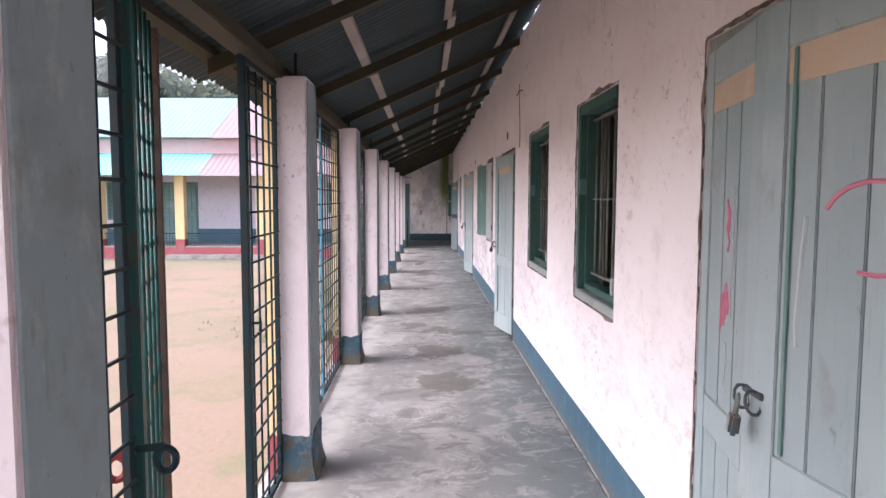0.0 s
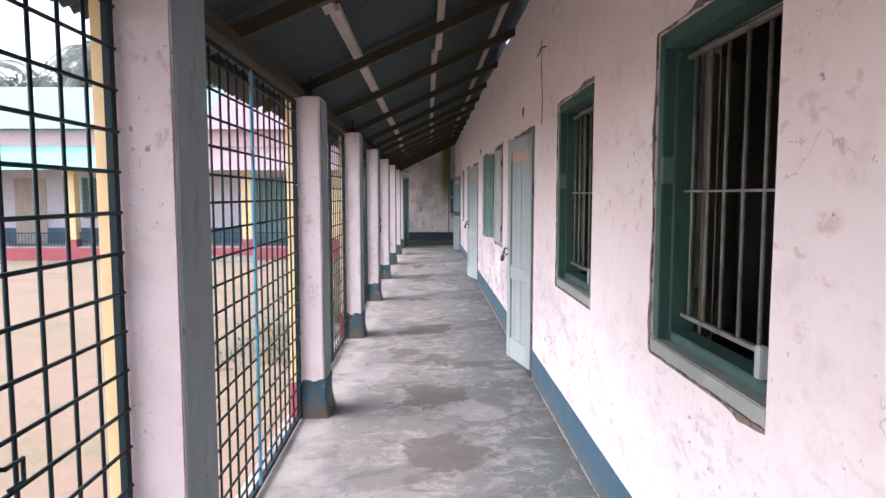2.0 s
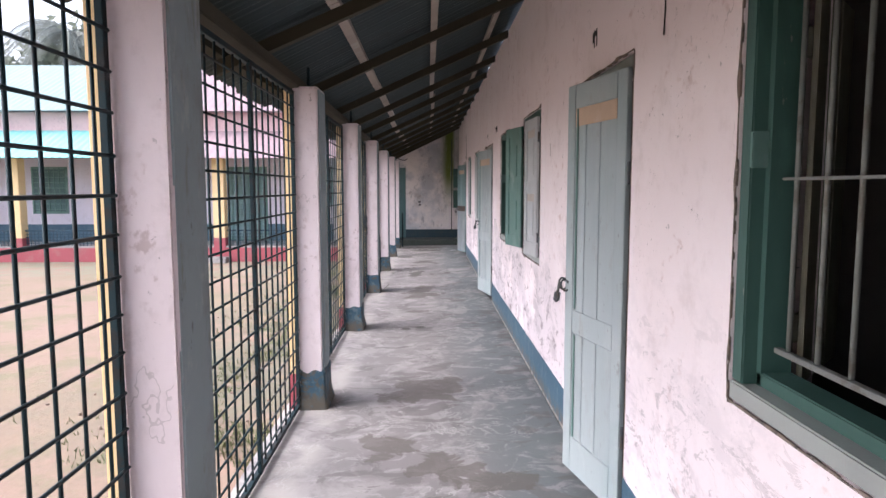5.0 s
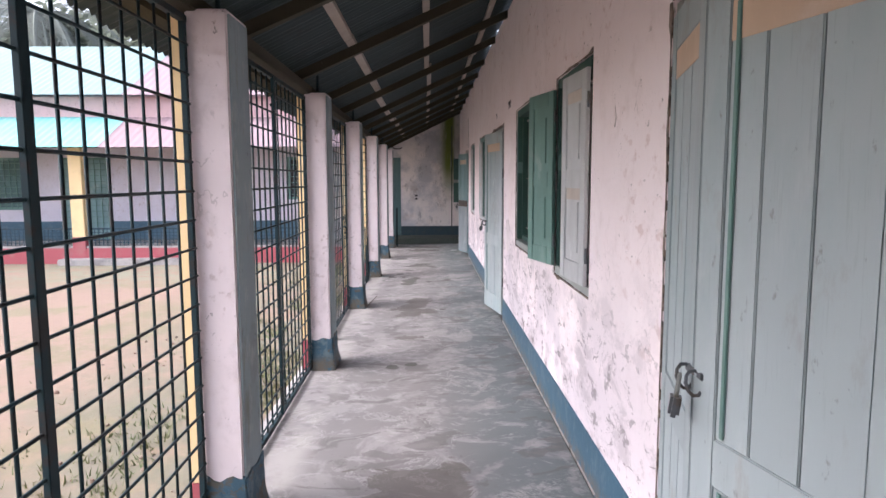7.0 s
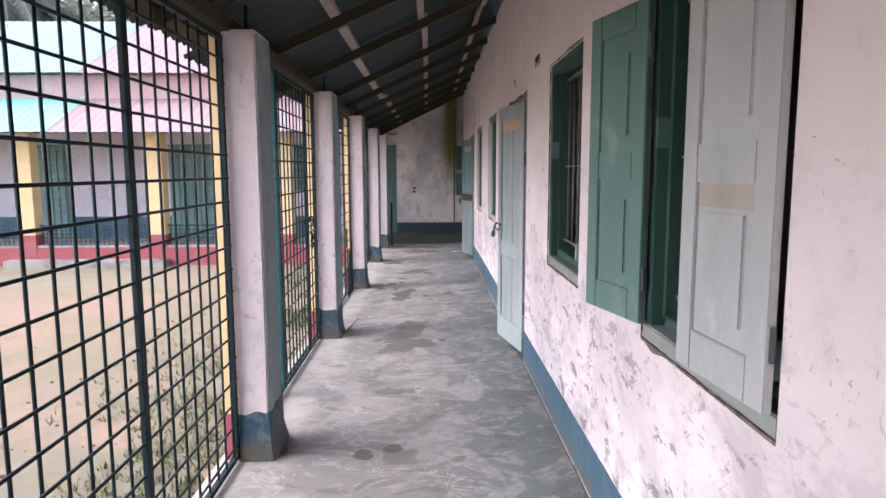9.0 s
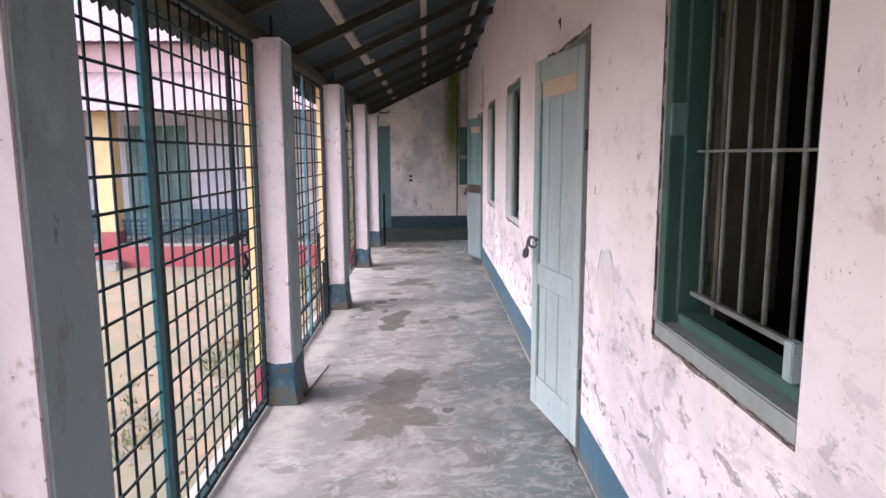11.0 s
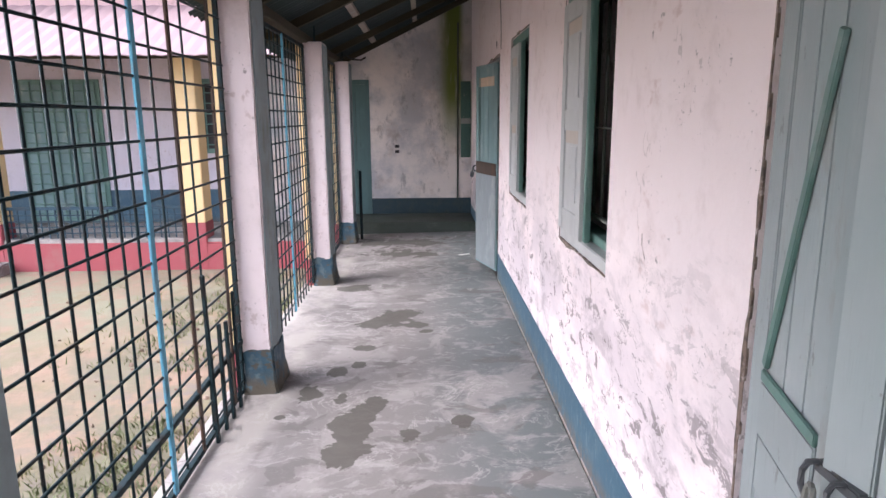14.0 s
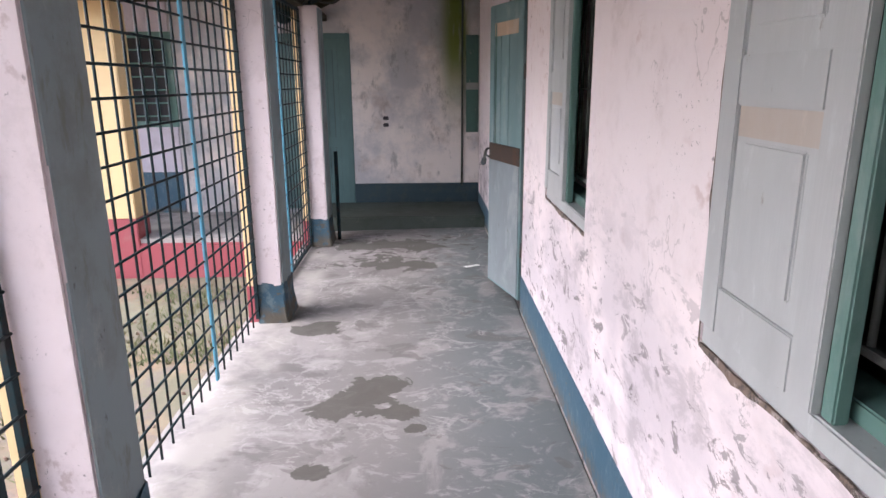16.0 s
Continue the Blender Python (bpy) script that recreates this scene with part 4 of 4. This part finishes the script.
def scar(pts, seed, w0=0.004, w1=0.02):
    ob = ragged("plaster_scar", wall, pts, seed, w0, w1, SCAR, 0.012)
    ob.matrix_basis = pose(WALL_X, 0, 0)


def arc(cy, cz, ry, rz, a0, a1, n=12):
    return [(cy + ry * math.cos(radians(a0 + (a1 - a0) * i / n)), cz + rz * math.sin(radians(a0 + (a1 - a0) * i / n))) for i in range(n + 1)]


scar(arc(13.66, 0.98, 0.13, 0.17, 5, 55, 20), 101, 0.0005, 0.005)
scar(arc(13.66, 0.98, 0.13, 0.16, 110, 140, 12), 102, 0.0005, 0.005)
scar([(14.03, 1.06), (14.0, 1.0), (13.95, 0.97), (13.96, 0.9), (13.9, 0.84)], 103, 0.002, 0.016)
patch = bmesh.new()
rim = [(13.66 + (0.13 + 0.02 * noise.noise((math.cos(a) * 2, math.sin(a) * 2, 3))) * math.cos(a), 0.96 + (0.17 + 0.03 * noise.noise((math.cos(a) * 2, math.sin(a) * 2, 8))) * math.sin(a)) for a in [2 * math.pi * i / 40 for i in range(40)]]
face = patch.faces.new([patch.verts.new((-0.0012, y, z)) for y, z in rim])
ext = bmesh.ops.extrude_face_region(patch, geom=[face])
for v in [g for g in ext["geom"] if isinstance(g, bmesh.types.BMVert)]:
    v.co.x += 0.004
part("plaster_patch", patch, REPAIR, wall, "greyish smooth plaster repair", at=pose(WALL_X, 0, 0))
scar([(13.886, 1.35), (13.877, 1.39)], 104, 0.006, 0.01)
scar([(15.97, 1.17), (15.965, 1.13), (15.93, 1.09)], 105, 0.001, 0.008)
scar([(16.6, 0.86), (16.57, 0.8)], 106, 0.006, 0.03)
scar([(9.9, 1.85), (9.88, 1.8), (9.9, 1.76)], 107, 0.001, 0.006)


# painted marks over the doors: unreadable, so plain strokes
def marks(y, z, n, w, h):
    t = tagged(new("room_number"), "small black hand-painted number on the limewashed wall", "sign")
    t.matrix_basis = pose(WALL_X, y, z)
    r = random.Random(int(y * 10))
    for i in range(n):
        yy = i * w * 1.3
        part("stroke", boxed(-0.003, 0.001, yy, yy + w * 0.3, 0, h), INK_AND_SHADE, t)
        part("stroke", boxed(-0.0035, 0.001, yy + w * 0.31, yy + w, h * r.uniform(0.3, 0.7), h * 0.9), INK_AND_SHADE, t)


marks(8.66, 2.27, 2, 0.035, 0.09)
marks(13.48, 2.24, 3, 0.055, 0.075)
marks(14.75, 2.24, 1, 0.05, 0.07)
marks(20.35, 2.2, 1, 0.04, 0.07)

# hanging wires on the wall
for y, z0, z1, lab in ((7.7, 2.1, 2.75, "thin black wire hanging down the wall"), (20.02, 2.16, 2.75, "short dark wire hanging above the door")):
    bm = bmesh.new()
    tube(bm, [(WALL_X - 0.006 + 0.003 * math.sin(z * 9), y + 0.02 * math.sin(z * 5), z) for z in [z0 + (z1 - z0) * i / 8 for i in range(9)]], 0.0028)
    tagged(new("wire", mesh_of("wire", bm, RUBBER)), lab, "wire")
bm = bmesh.new()
tube(bm, [(WALL_X - 0.006, 7.55, 2.66), (WALL_X - 0.012, 7.7, 2.68), (WALL_X - 0.006, 7.9, 2.66)], 0.006)
tagged(new("wire", mesh_of("wire", bm, RUBBER)), "bent wire stub on the wall", "wire")
bm = bmesh.new()
tube(bm, [(-0.80, 22.2, 2.22), (-0.68, 22.12, 2.30), (-0.58, 22.1, 2.25), (-0.48, 22.08, 2.24), (-0.42, 22.05, 2.27)], 0.012)
tagged(new("cable", mesh_of("cable", bm, RUBBER)), "loose black cable end at the top of the post", "cable")

# small things along the way
bm = bmesh.new()
tube(bm, [(-0.60, 15.07, fz(-0.6) + 0.006), (-0.565, 15.38, fz(-0.565) + 0.01), (-0.52, 15.62, fz(-0.52) + 0.03)], 0.006)
tagged(new("stick", mesh_of("stick", bm, IRON_BROWN)), "thin bent dark stick on the floor by the grille", "stick")
bm = boxed(-0.07, 0.07, -0.02, 0.02, 0, 0.004)
ob = tagged(new("paper_scrap", mesh_of("paper_scrap", bm, PAPER)), "scrap of white paper lying on the concrete floor", "paper")
ob.matrix_basis = pose(0.74, 21.25, fz(0.74) + 0.001, 0, 0, 25)
# two sockets on the end wall
for z in (1.02, 1.10):
    bx = tagged(new("wall_socket", mesh_of("wall_socket", boxed(-0.035, 0.03, -0.012, 0.001, 0.0, 0.045, 0.006), INK_AND_SHADE)), "small black socket on the end wall", "socket", "wall sockets")
    bx.matrix_basis = pose(-0.12, END_Y, z)
# dark board in the corner of the end wall, and the stained pipe beside it
sh = thing("corner_shutter", "dark olive wooden shutter in the corner of the end wall", "shutter", pose(0.84, END_Y - 0.001, 0.95))
part("board", boxed(0, 0.148, -0.02, 0.0, 0, 1.12, 0.004), FRAME_GREEN, sh)
part("ledge", boxed(0, 0.148, -0.03, -0.021, 0.5, 0.58, 0.004), FRAME_GREY, sh)
bm = bmesh.new()
rod(bm, (0.79, END_Y - 0.012, 0.3), (0.80, END_Y - 0.012, 2.9), 0.012)
tagged(new("drain_pipe", mesh_of("drain_pipe", bm, DAMP)), "thin mossy pipe running down the end wall", "pipe")
# dark iron bar leaning by the last post
bm = bmesh.new()
rod(bm, (0, 0, 0), (0, 0, 0.92), 0.02)
ob = tagged(new("iron_rod", mesh_of("iron_rod", bm, IRON)), "dark iron bar standing beside the last post", "rod", "loose rods")
ob.matrix_basis = pose(-0.57, 22.42, fz(-0.57), 0, 0, 0)

# chalk and paint scrawls on the doors: loose strokes
def scrawl(leaf_ob, pts, material, r=0.007):
    part("scrawl", tube(bmesh.new(), [(x, y * 0.92, z) for x, y, z in pts], r, 5), material, leaf_ob, "chalk scrawl")


for k in range(4):
    d = bpy.data.objects["door_%d" % (k + 1)]
    leaves = [c for c in d.children if c.name.startswith("leaf")]
    near, far = leaves[0], leaves[1]
    if k == 0:
        fy = 0.0095
        q = -0.0105
        scrawl(far, [(0.27, q, 1.56), (0.29, q, 1.50), (0.275, q, 1.47), (0.30, q, 1.43), (0.285, q, 1.40)], PINKCHALK, 0.0035)
        scrawl(far, [(0.28, q, 1.54), (0.30, q, 1.52), (0.295, q, 1.46)], PINKCHALK, 0.0035)
        scrawl(far, [(0.235, q, 1.15), (0.25, q, 1.26), (0.27, q, 1.17), (0.285, q, 1.30), (0.305, q, 1.21), (0.325, q, 1.27)], PINKCHALK, 0.004)
        scrawl(far, [(0.245, q, 1.16), (0.262, q, 1.27), (0.28, q, 1.19), (0.30, q, 1.28)], PINKCHALK, 0.0035)
        scrawl(far, [(0.33, q, 1.6), (0.325, q, 1.5), (0.335, q, 1.4), (0.325, q, 1.28), (0.33, q, 1.2)], WHITECHALK, 0.0025)
        scrawl(far, [(0.29, q, 1.12), (0.305, q, 1.06), (0.29, q, 1.0), (0.30, q, 0.96)], WHITECHALK, 0.0025)
        scrawl(near, [(0.22 + 0.14 * math.cos(a), fy, 1.5 + 0.1 * math.sin(a)) for a in [0.4 + 0.35 * i for i in range(14)]], PINKCHALK, 0.006)
        scrawl(near, [(0.41, fy, 1.52), (0.42, fy, 1.42), (0.43, fy, 1.25), (0.425, fy, 1.2)], WHITECHALK, 0.006)
    if k == 2:
        scrawl(near, [(0.22 + 0.085 * math.cos(a), 0.0095, 1.2 + 0.09 * math.sin(a)) for a in [0.2 * i for i in range(33)]], WHITECHALK, 0.0022)
        scrawl(near, [(0.17 + 0.1 * i / 12, 0.0095, 1.12 - 0.13 * math.sin(math.pi * i / 12)) for i in range(13)], WHITECHALK, 0.0022)
        scrawl(near, [(0.28 + 0.05 * math.cos(a), 0.0095, 1.45 + 0.09 * math.sin(a)) for a in [0.2 * i for i in range(28)]], WHITECHALK, 0.0022)

# teal door in the end wall
d = thing("door_5", "narrow teal door in the end wall with a missing lower panel", "door", pose(EDX0, END_Y, 0), kind="structure")
fr = bmesh.new()
box(fr, 0.002, 0.07, 0.0, 0.1, 0, 2.098, 0.004)
box(fr, 0.86, 0.928, -0.006, 0.1, 0, 2.098, 0.004)
box(fr, 0.07, 0.86, 0.0, 0.1, 2.03, 2.098, 0.004)
part("door_frame", fr, DOOR_TEAL, d)
leaf(d, pose(0.075, 0.05, 0), 0.4, 2.034, DOOR_TEAL, 0)
leaf(d, pose(0.478, 0.05, 0), 0.38, 2.034, DOOR_TEAL, 0)

# ---------- yard ----------
bm = bmesh.new()
bmesh.ops.create_grid(bm, x_segments=1, y_segments=1, size=400, matrix=Matrix.Translation((0, 0, YARD_Z)))
structure("ground", bm, YARD, "sandy bare school yard with thin grass", "ground")

# ---------- side wing across the yard ----------
wing = thing("school_wing", "school wing with yellow posts, red plinth and teal tin roof", "building", pose(0, 22.3, 0))
WX0, WX1 = -27.0, -2.61
WD = END_Y - 22.3
part("plinth", boxed(WX0, -0.945, 0, WD + 6, YARD_Z - 0.1, -0.05, 0.02), RED, wing, "red painted plinth")
part("veranda_floor", boxed(WX0, -0.945, 0.02, WD + 6, -0.049, -0.004), FLOOR, wing)
part("step", boxed(-8.4, -5.15, -0.35, -0.002, YARD_Z - 0.05, -0.28, 0.02), FLOOR, wing, "dark concrete step")
part("wall", boxed(WX0, WX1, WD, WD + 0.2, 0.0, 3.7), WING_WALL, wing, "lilac white limewashed wall")
part("dado", boxed(WX0, WX1, WD - 0.004, WD, 0.0, 0.5), BLUE, wing, "dark blue painted dado")
part("fascia", boxed(WX0, -1.4, WD - 0.3, WD - 0.02, 3.08, 3.6), WING_BAND, wing, "rose plaster band between the roofs")


def corrugated(x0, x1, ya, za, yb, zb, step=0.19, amp=0.006):
    bm = bmesh.new()
    n = int((x1 - x0) / step) * 4
    prev = None
    for i in range(n + 1):
        x = x0 + (x1 - x0) * i / n
        c = amp * math.cos(2 * math.pi * i / 4)
        row = [bm.verts.new((x, ya, za + c)), bm.verts.new((x, yb, zb + c)), bm.verts.new((x, yb, zb + c - 0.012)), bm.verts.new((x, ya, za + c - 0.012))]
        if prev:
            for a in range(4):
                b = (a + 1) % 4
                bm.faces.new((prev[a], row[a], row[b], prev[b]))
        prev = row
    return bm


part("veranda_roof", corrugated(WX0, -7.25, -0.5, 2.30, WD - 0.25, 3.13), TIN_TEAL, wing, "teal tin veranda roof")
part("veranda_roof", corrugated(-7.25, -1.35, -0.5, 2.29, WD - 0.25, 3.12), TIN_PINK, wing, "faded pink tin veranda roof")
part("main_roof", corrugated(WX0, -7.25, WD - 0.6, 3.62, WD + 3.2, 5.5), TIN_PALE, wing, "pale teal tin main roof")
part("main_roof", corrugated(-7.25, 0.9, WD - 0.6, 3.61, WD + 3.2, 5.49), TIN_PINK, wing, "faded pink tin main roof")
part("main_roof", corrugated(WX0, 0.9, WD + 3.2, 5.48, WD + 6.6, 3.6), TIN_PALE, wing)
part("eave_beam", boxed(WX0, -1.4, 0.05, 0.15, 2.3, 2.42), WOOD_DARK, wing)
RAIL_BAR = mesh_of("rail_bar", boxed(-0.007, 0.007, -0.007, 0.007, 0.0, 0.38), IRON_DEEP)
x = -2.75
while x > WX0:
    col = part("column", boxed(x - 0.15, x + 0.15, -0.0, 0.3, 0.21, 2.3, 0.01), YELLOW, wing, "yellow painted post")
    part("column_foot", boxed(x - 0.155, x + 0.155, -0.006, 0.306, -0.4, 0.209, 0.01), RED, col, "red painted foot")
    rail = part("low_rail", boxed(x - 2.48, x - 0.16, 0.12, 0.15, 0.38, 0.42), IRON_DEEP, wing, "low dark blue mesh rail")
    for i in range(24):
        part("rail_bar", RAIL_BAR, None, rail, at=pose(x - 2.44 + i * 0.0975, 0.135, 0))
    for z in (0.06, 0.14, 0.22, 0.30):
        part("rail_bar", boxed(x - 2.48, x - 0.16, 0.128, 0.142, z, z + 0.014), IRON_DEEP, rail)
    x -= 2.65


def wing_door(x, material=LEAF_TEAL, label="grey-blue plank door"):
    b = boxed(x - 0.5, x + 0.5, WD - 0.03, WD - 0.005, 0.0, 2.1, 0.004)
    dd = part("door", b, material, wing, label)
    for i in range(4):
        part("plank", boxed(x - 0.44 + i * 0.22, x - 0.44 + i * 0.22 + 0.21, WD - 0.038, WD - 0.031, 0.08, 2.02, 0.003), material, dd)


def wing_window(x, hw, z0=0.8):
    ww = part("window", boxed(x - hw, x + hw, WD - 0.03, WD - 0.004, z0, 2.12, 0.004), LEAF_GREEN, wing, "sea green window with bars")
    # high-silled window gets a black sheet in place of interior shade
    part("pane", boxed(x - hw + 0.07, x + hw - 0.07, WD - 0.034, WD - 0.031, z0 + 0.07, 2.05), LEAF_TEAL if z0 < 0.5 else INK_AND_SHADE if z0 > 1 else DOOR_TEAL, ww, "black sheet standing for the unlit opening" if z0 > 1 else "blue-green shutter boards")
    n = int(hw / 0.08)
    for i in range(n + 1):
        xx = x - hw + 0.06 + (2 * hw - 0.12) * i / n
        part("bar", rod(bmesh.new(), (xx, WD - 0.05, z0 + 0.04), (xx, WD - 0.05, 2.08), 0.011), LEAF_GREEN, ww)
    for k in range(int((2.1 - z0) / 0.15)):
        zz = z0 + 0.13 + 0.15 * k
        part("bar", rod(bmesh.new(), (x - hw + 0.05, WD - 0.055, zz), (x + hw - 0.05, WD - 0.055, zz), 0.009), LEAF_GREEN, ww)


wing_door(-16.0)
wing_door(-12.7, PLANK, "pale wooden plank door")
for x, hw in ((-10.55, 0.5), (-14.5, 0.48), (-18.2, 0.48)):
    wing_window(x, hw)
wing_window(-3.0, 0.42, 1.04)
for x in (-5.05, -8.52):
    wing_window(x, 0.6, 0.03)


# main roof over the classrooms
own = thing("main_roof", "weathered tin roof over the classroom block", "roof", pose(0, 0, 0, 0, 0, 90), kind="structure")
part("roof_slope", corrugated(SOUTH_Y - 0.3, END_Y - 0.65, -1.27, 3.42, -3.45, 4.6), TIN_PALE, own)
part("roof_slope", corrugated(SOUTH_Y - 0.3, END_Y - 0.65, -3.45, 4.6, -6.2, 3.1), TIN_PALE, own)
gable = bmesh.new()
vs = [gable.verts.new((y, -x, z)) for y in (SOUTH_Y, SOUTH_Y + 0.2) for x, z in ((1.3, 3.2), (3.45, 4.52), (5.8, 3.2))]
for f in ((0, 1, 2), (5, 4, 3), (0, 3, 4, 1), (1, 4, 5, 2), (2, 5, 3, 0)):
    gable.faces.new([vs[i] for i in f])
part("gable", gable, LIME, own, "limewashed gable end")


# ---------- trees ----------
def palm(x, y, h, seed):
    r = random.Random(seed)
    t = thing("palm_tree", "tall palm with drooping feathery fronds behind the roof", "tree", pose(x, y, YARD_Z))
    bm = bmesh.new()
    for i in range(10):
        z0, z1 = h * i / 10, h * (i + 1) / 10 + 0.02
        bmesh.ops.create_cone(bm, cap_ends=True, segments=10, radius1=0.2 - 0.006 * i, radius2=0.18 - 0.006 * i, depth=z1 - z0, matrix=Matrix.Translation((0, 0, (z0 + z1) / 2)))
    part("trunk", bm, BARK, t)
    for k in range(34):
        a = 2 * math.pi * k / 34 + r.uniform(-0.2, 0.2)
        up, ln = r.uniform(-0.2, 1.1), r.uniform(2.2, 3.0)
        bm = bmesh.new()
        pts = []
        for i in range(15):
            s = i / 14
            pts.append(Vector((math.cos(a) * ln * s, math.sin(a) * ln * s, h + ln * (up * s - 1.1 * s * s))))
        side = Vector((-math.sin(a), math.cos(a), 0))
        tube(bm, pts, 0.02, 5)
        for i in range(2, 15):
            for sgn in (-1, 1):
                for q in (0, 0.2, 0.4, 0.6, 0.8):
                    p = pts[i] - (pts[i] - pts[i - 1]) * q
                    tip = p + side * sgn * 0.42 + (pts[i] - pts[i - 1]) * 1.6 + Vector((0, 0, -0.25 + r.uniform(-0.1, 0.05)))
                    w = (pts[i] - pts[i - 1]).normalized() * 0.015
                    bm.faces.new([bm.verts.new(v) for v in (p - w, p + w, tip)])
        part("frond", bm, FROND, t)


def tree(x, y, h, spread, seed):
    r = random.Random(seed)
    t = thing("tree", "leafy tree with an uneven crown behind the school", "tree", pose(x, y, YARD_Z))
    bm = bmesh.new()
    limbs = []
    rod(bm, (0, 0, 0), (0.1, 0, h * 0.5), 0.16, 8)
    for k in range(9):
        a = r.uniform(0, 6.28)
        e = Vector((math.cos(a) * spread * r.uniform(0.4, 0.9), math.sin(a) * spread * r.uniform(0.4, 0.9), h * r.uniform(0.6, 1.0)))
        rod(bm, (0.1, 0, h * r.uniform(0.3, 0.5)), e, 0.05, 6)
        limbs.append(e)
    part("trunk", bm, BARK, t)
    vs, fs = [], []
    for e in limbs:
        for _ in range(1300):
            p = e + Vector((r.gauss(0, 0.33), r.gauss(0, 0.33), r.gauss(0, 0.26))) * spread * 0.75
            d = Vector((r.gauss(0, 1), r.gauss(0, 1), r.gauss(0, 0.6))).normalized() * 0.2
            n = d.cross(Vector((r.gauss(0, 1), r.gauss(0, 1), r.gauss(0, 1)))).normalized() * 0.09
            i = len(vs)
            vs += [p - d, p + n, p + d, p - n]
            fs.append((i, i + 1, i + 2, i + 3))
    me = bpy.data.meshes.new("crown")
    me.from_pydata(vs, [], fs)
    me.materials.append(FOLIAGE)
    part("crown", me, None, t)


palm(-13.4, 30.5, 7.7, 5)
palm(-20.5, 33.0, 7.6, 6)
for i, (x, y, h, s) in enumerate(((-9.2, 33, 6.9, 2.8), (-14.0, 35, 7.6, 3.0), (-18.0, 36, 7.2, 2.8), (-25, 36, 7.5, 3.2), (-31, 34, 7, 3))):
    tree(x, y, h, s, 20 + i)


# ---------- weeds and rubble along the edge of the yard ----------
r = random.Random(77)
vs, fs = [], []
for _ in range(4200):
    y = r.uniform(9.5, 22.0)
    x = -1.05 - abs(r.gauss(0, 0.7))
    if noise.noise((x * 1.1, y * 0.9, 5)) < -0.05:
        continue
    for _ in range(4):
        px, py = x + r.gauss(0, 0.03), y + r.gauss(0, 0.03)
        a, h = r.uniform(0, 6.28), r.uniform(0.015, 0.075)
        dx, dy = math.cos(a) * 0.006, math.sin(a) * 0.006
        i = len(vs)
        vs += [(px - dx, py - dy, YARD_Z), (px + dx, py + dy, YARD_Z), (px + r.gauss(0, 0.025), py + r.gauss(0, 0.025), YARD_Z + h)]
        fs.append((i, i + 1, i + 2))
me = bpy.data.meshes.new("grass")
me.from_pydata(vs, [], fs)
me.materials.append(GRASS)
tagged(new("grass", me), "sparse green weeds along the foot of the veranda", "grass", kind="stuff")
bm = bmesh.new()
for _ in range(260):
    x, y, q = -1.0 - abs(r.gauss(0, 1.2)), r.uniform(10, 22), r.uniform(0.008, 0.028)
    bmesh.ops.create_icosphere(bm, subdivisions=1, radius=q, matrix=Matrix.LocRotScale((x, y, YARD_Z + q * 0.25), Euler((r.random() * 3, r.random() * 3, 0)), (1, r.uniform(0.6, 1), 0.55)))
tagged(new("rubble", mesh_of("rubble", bm, RUBBLE)), "small brick and stone rubble scattered on the yard", "rubble", kind="stuff")
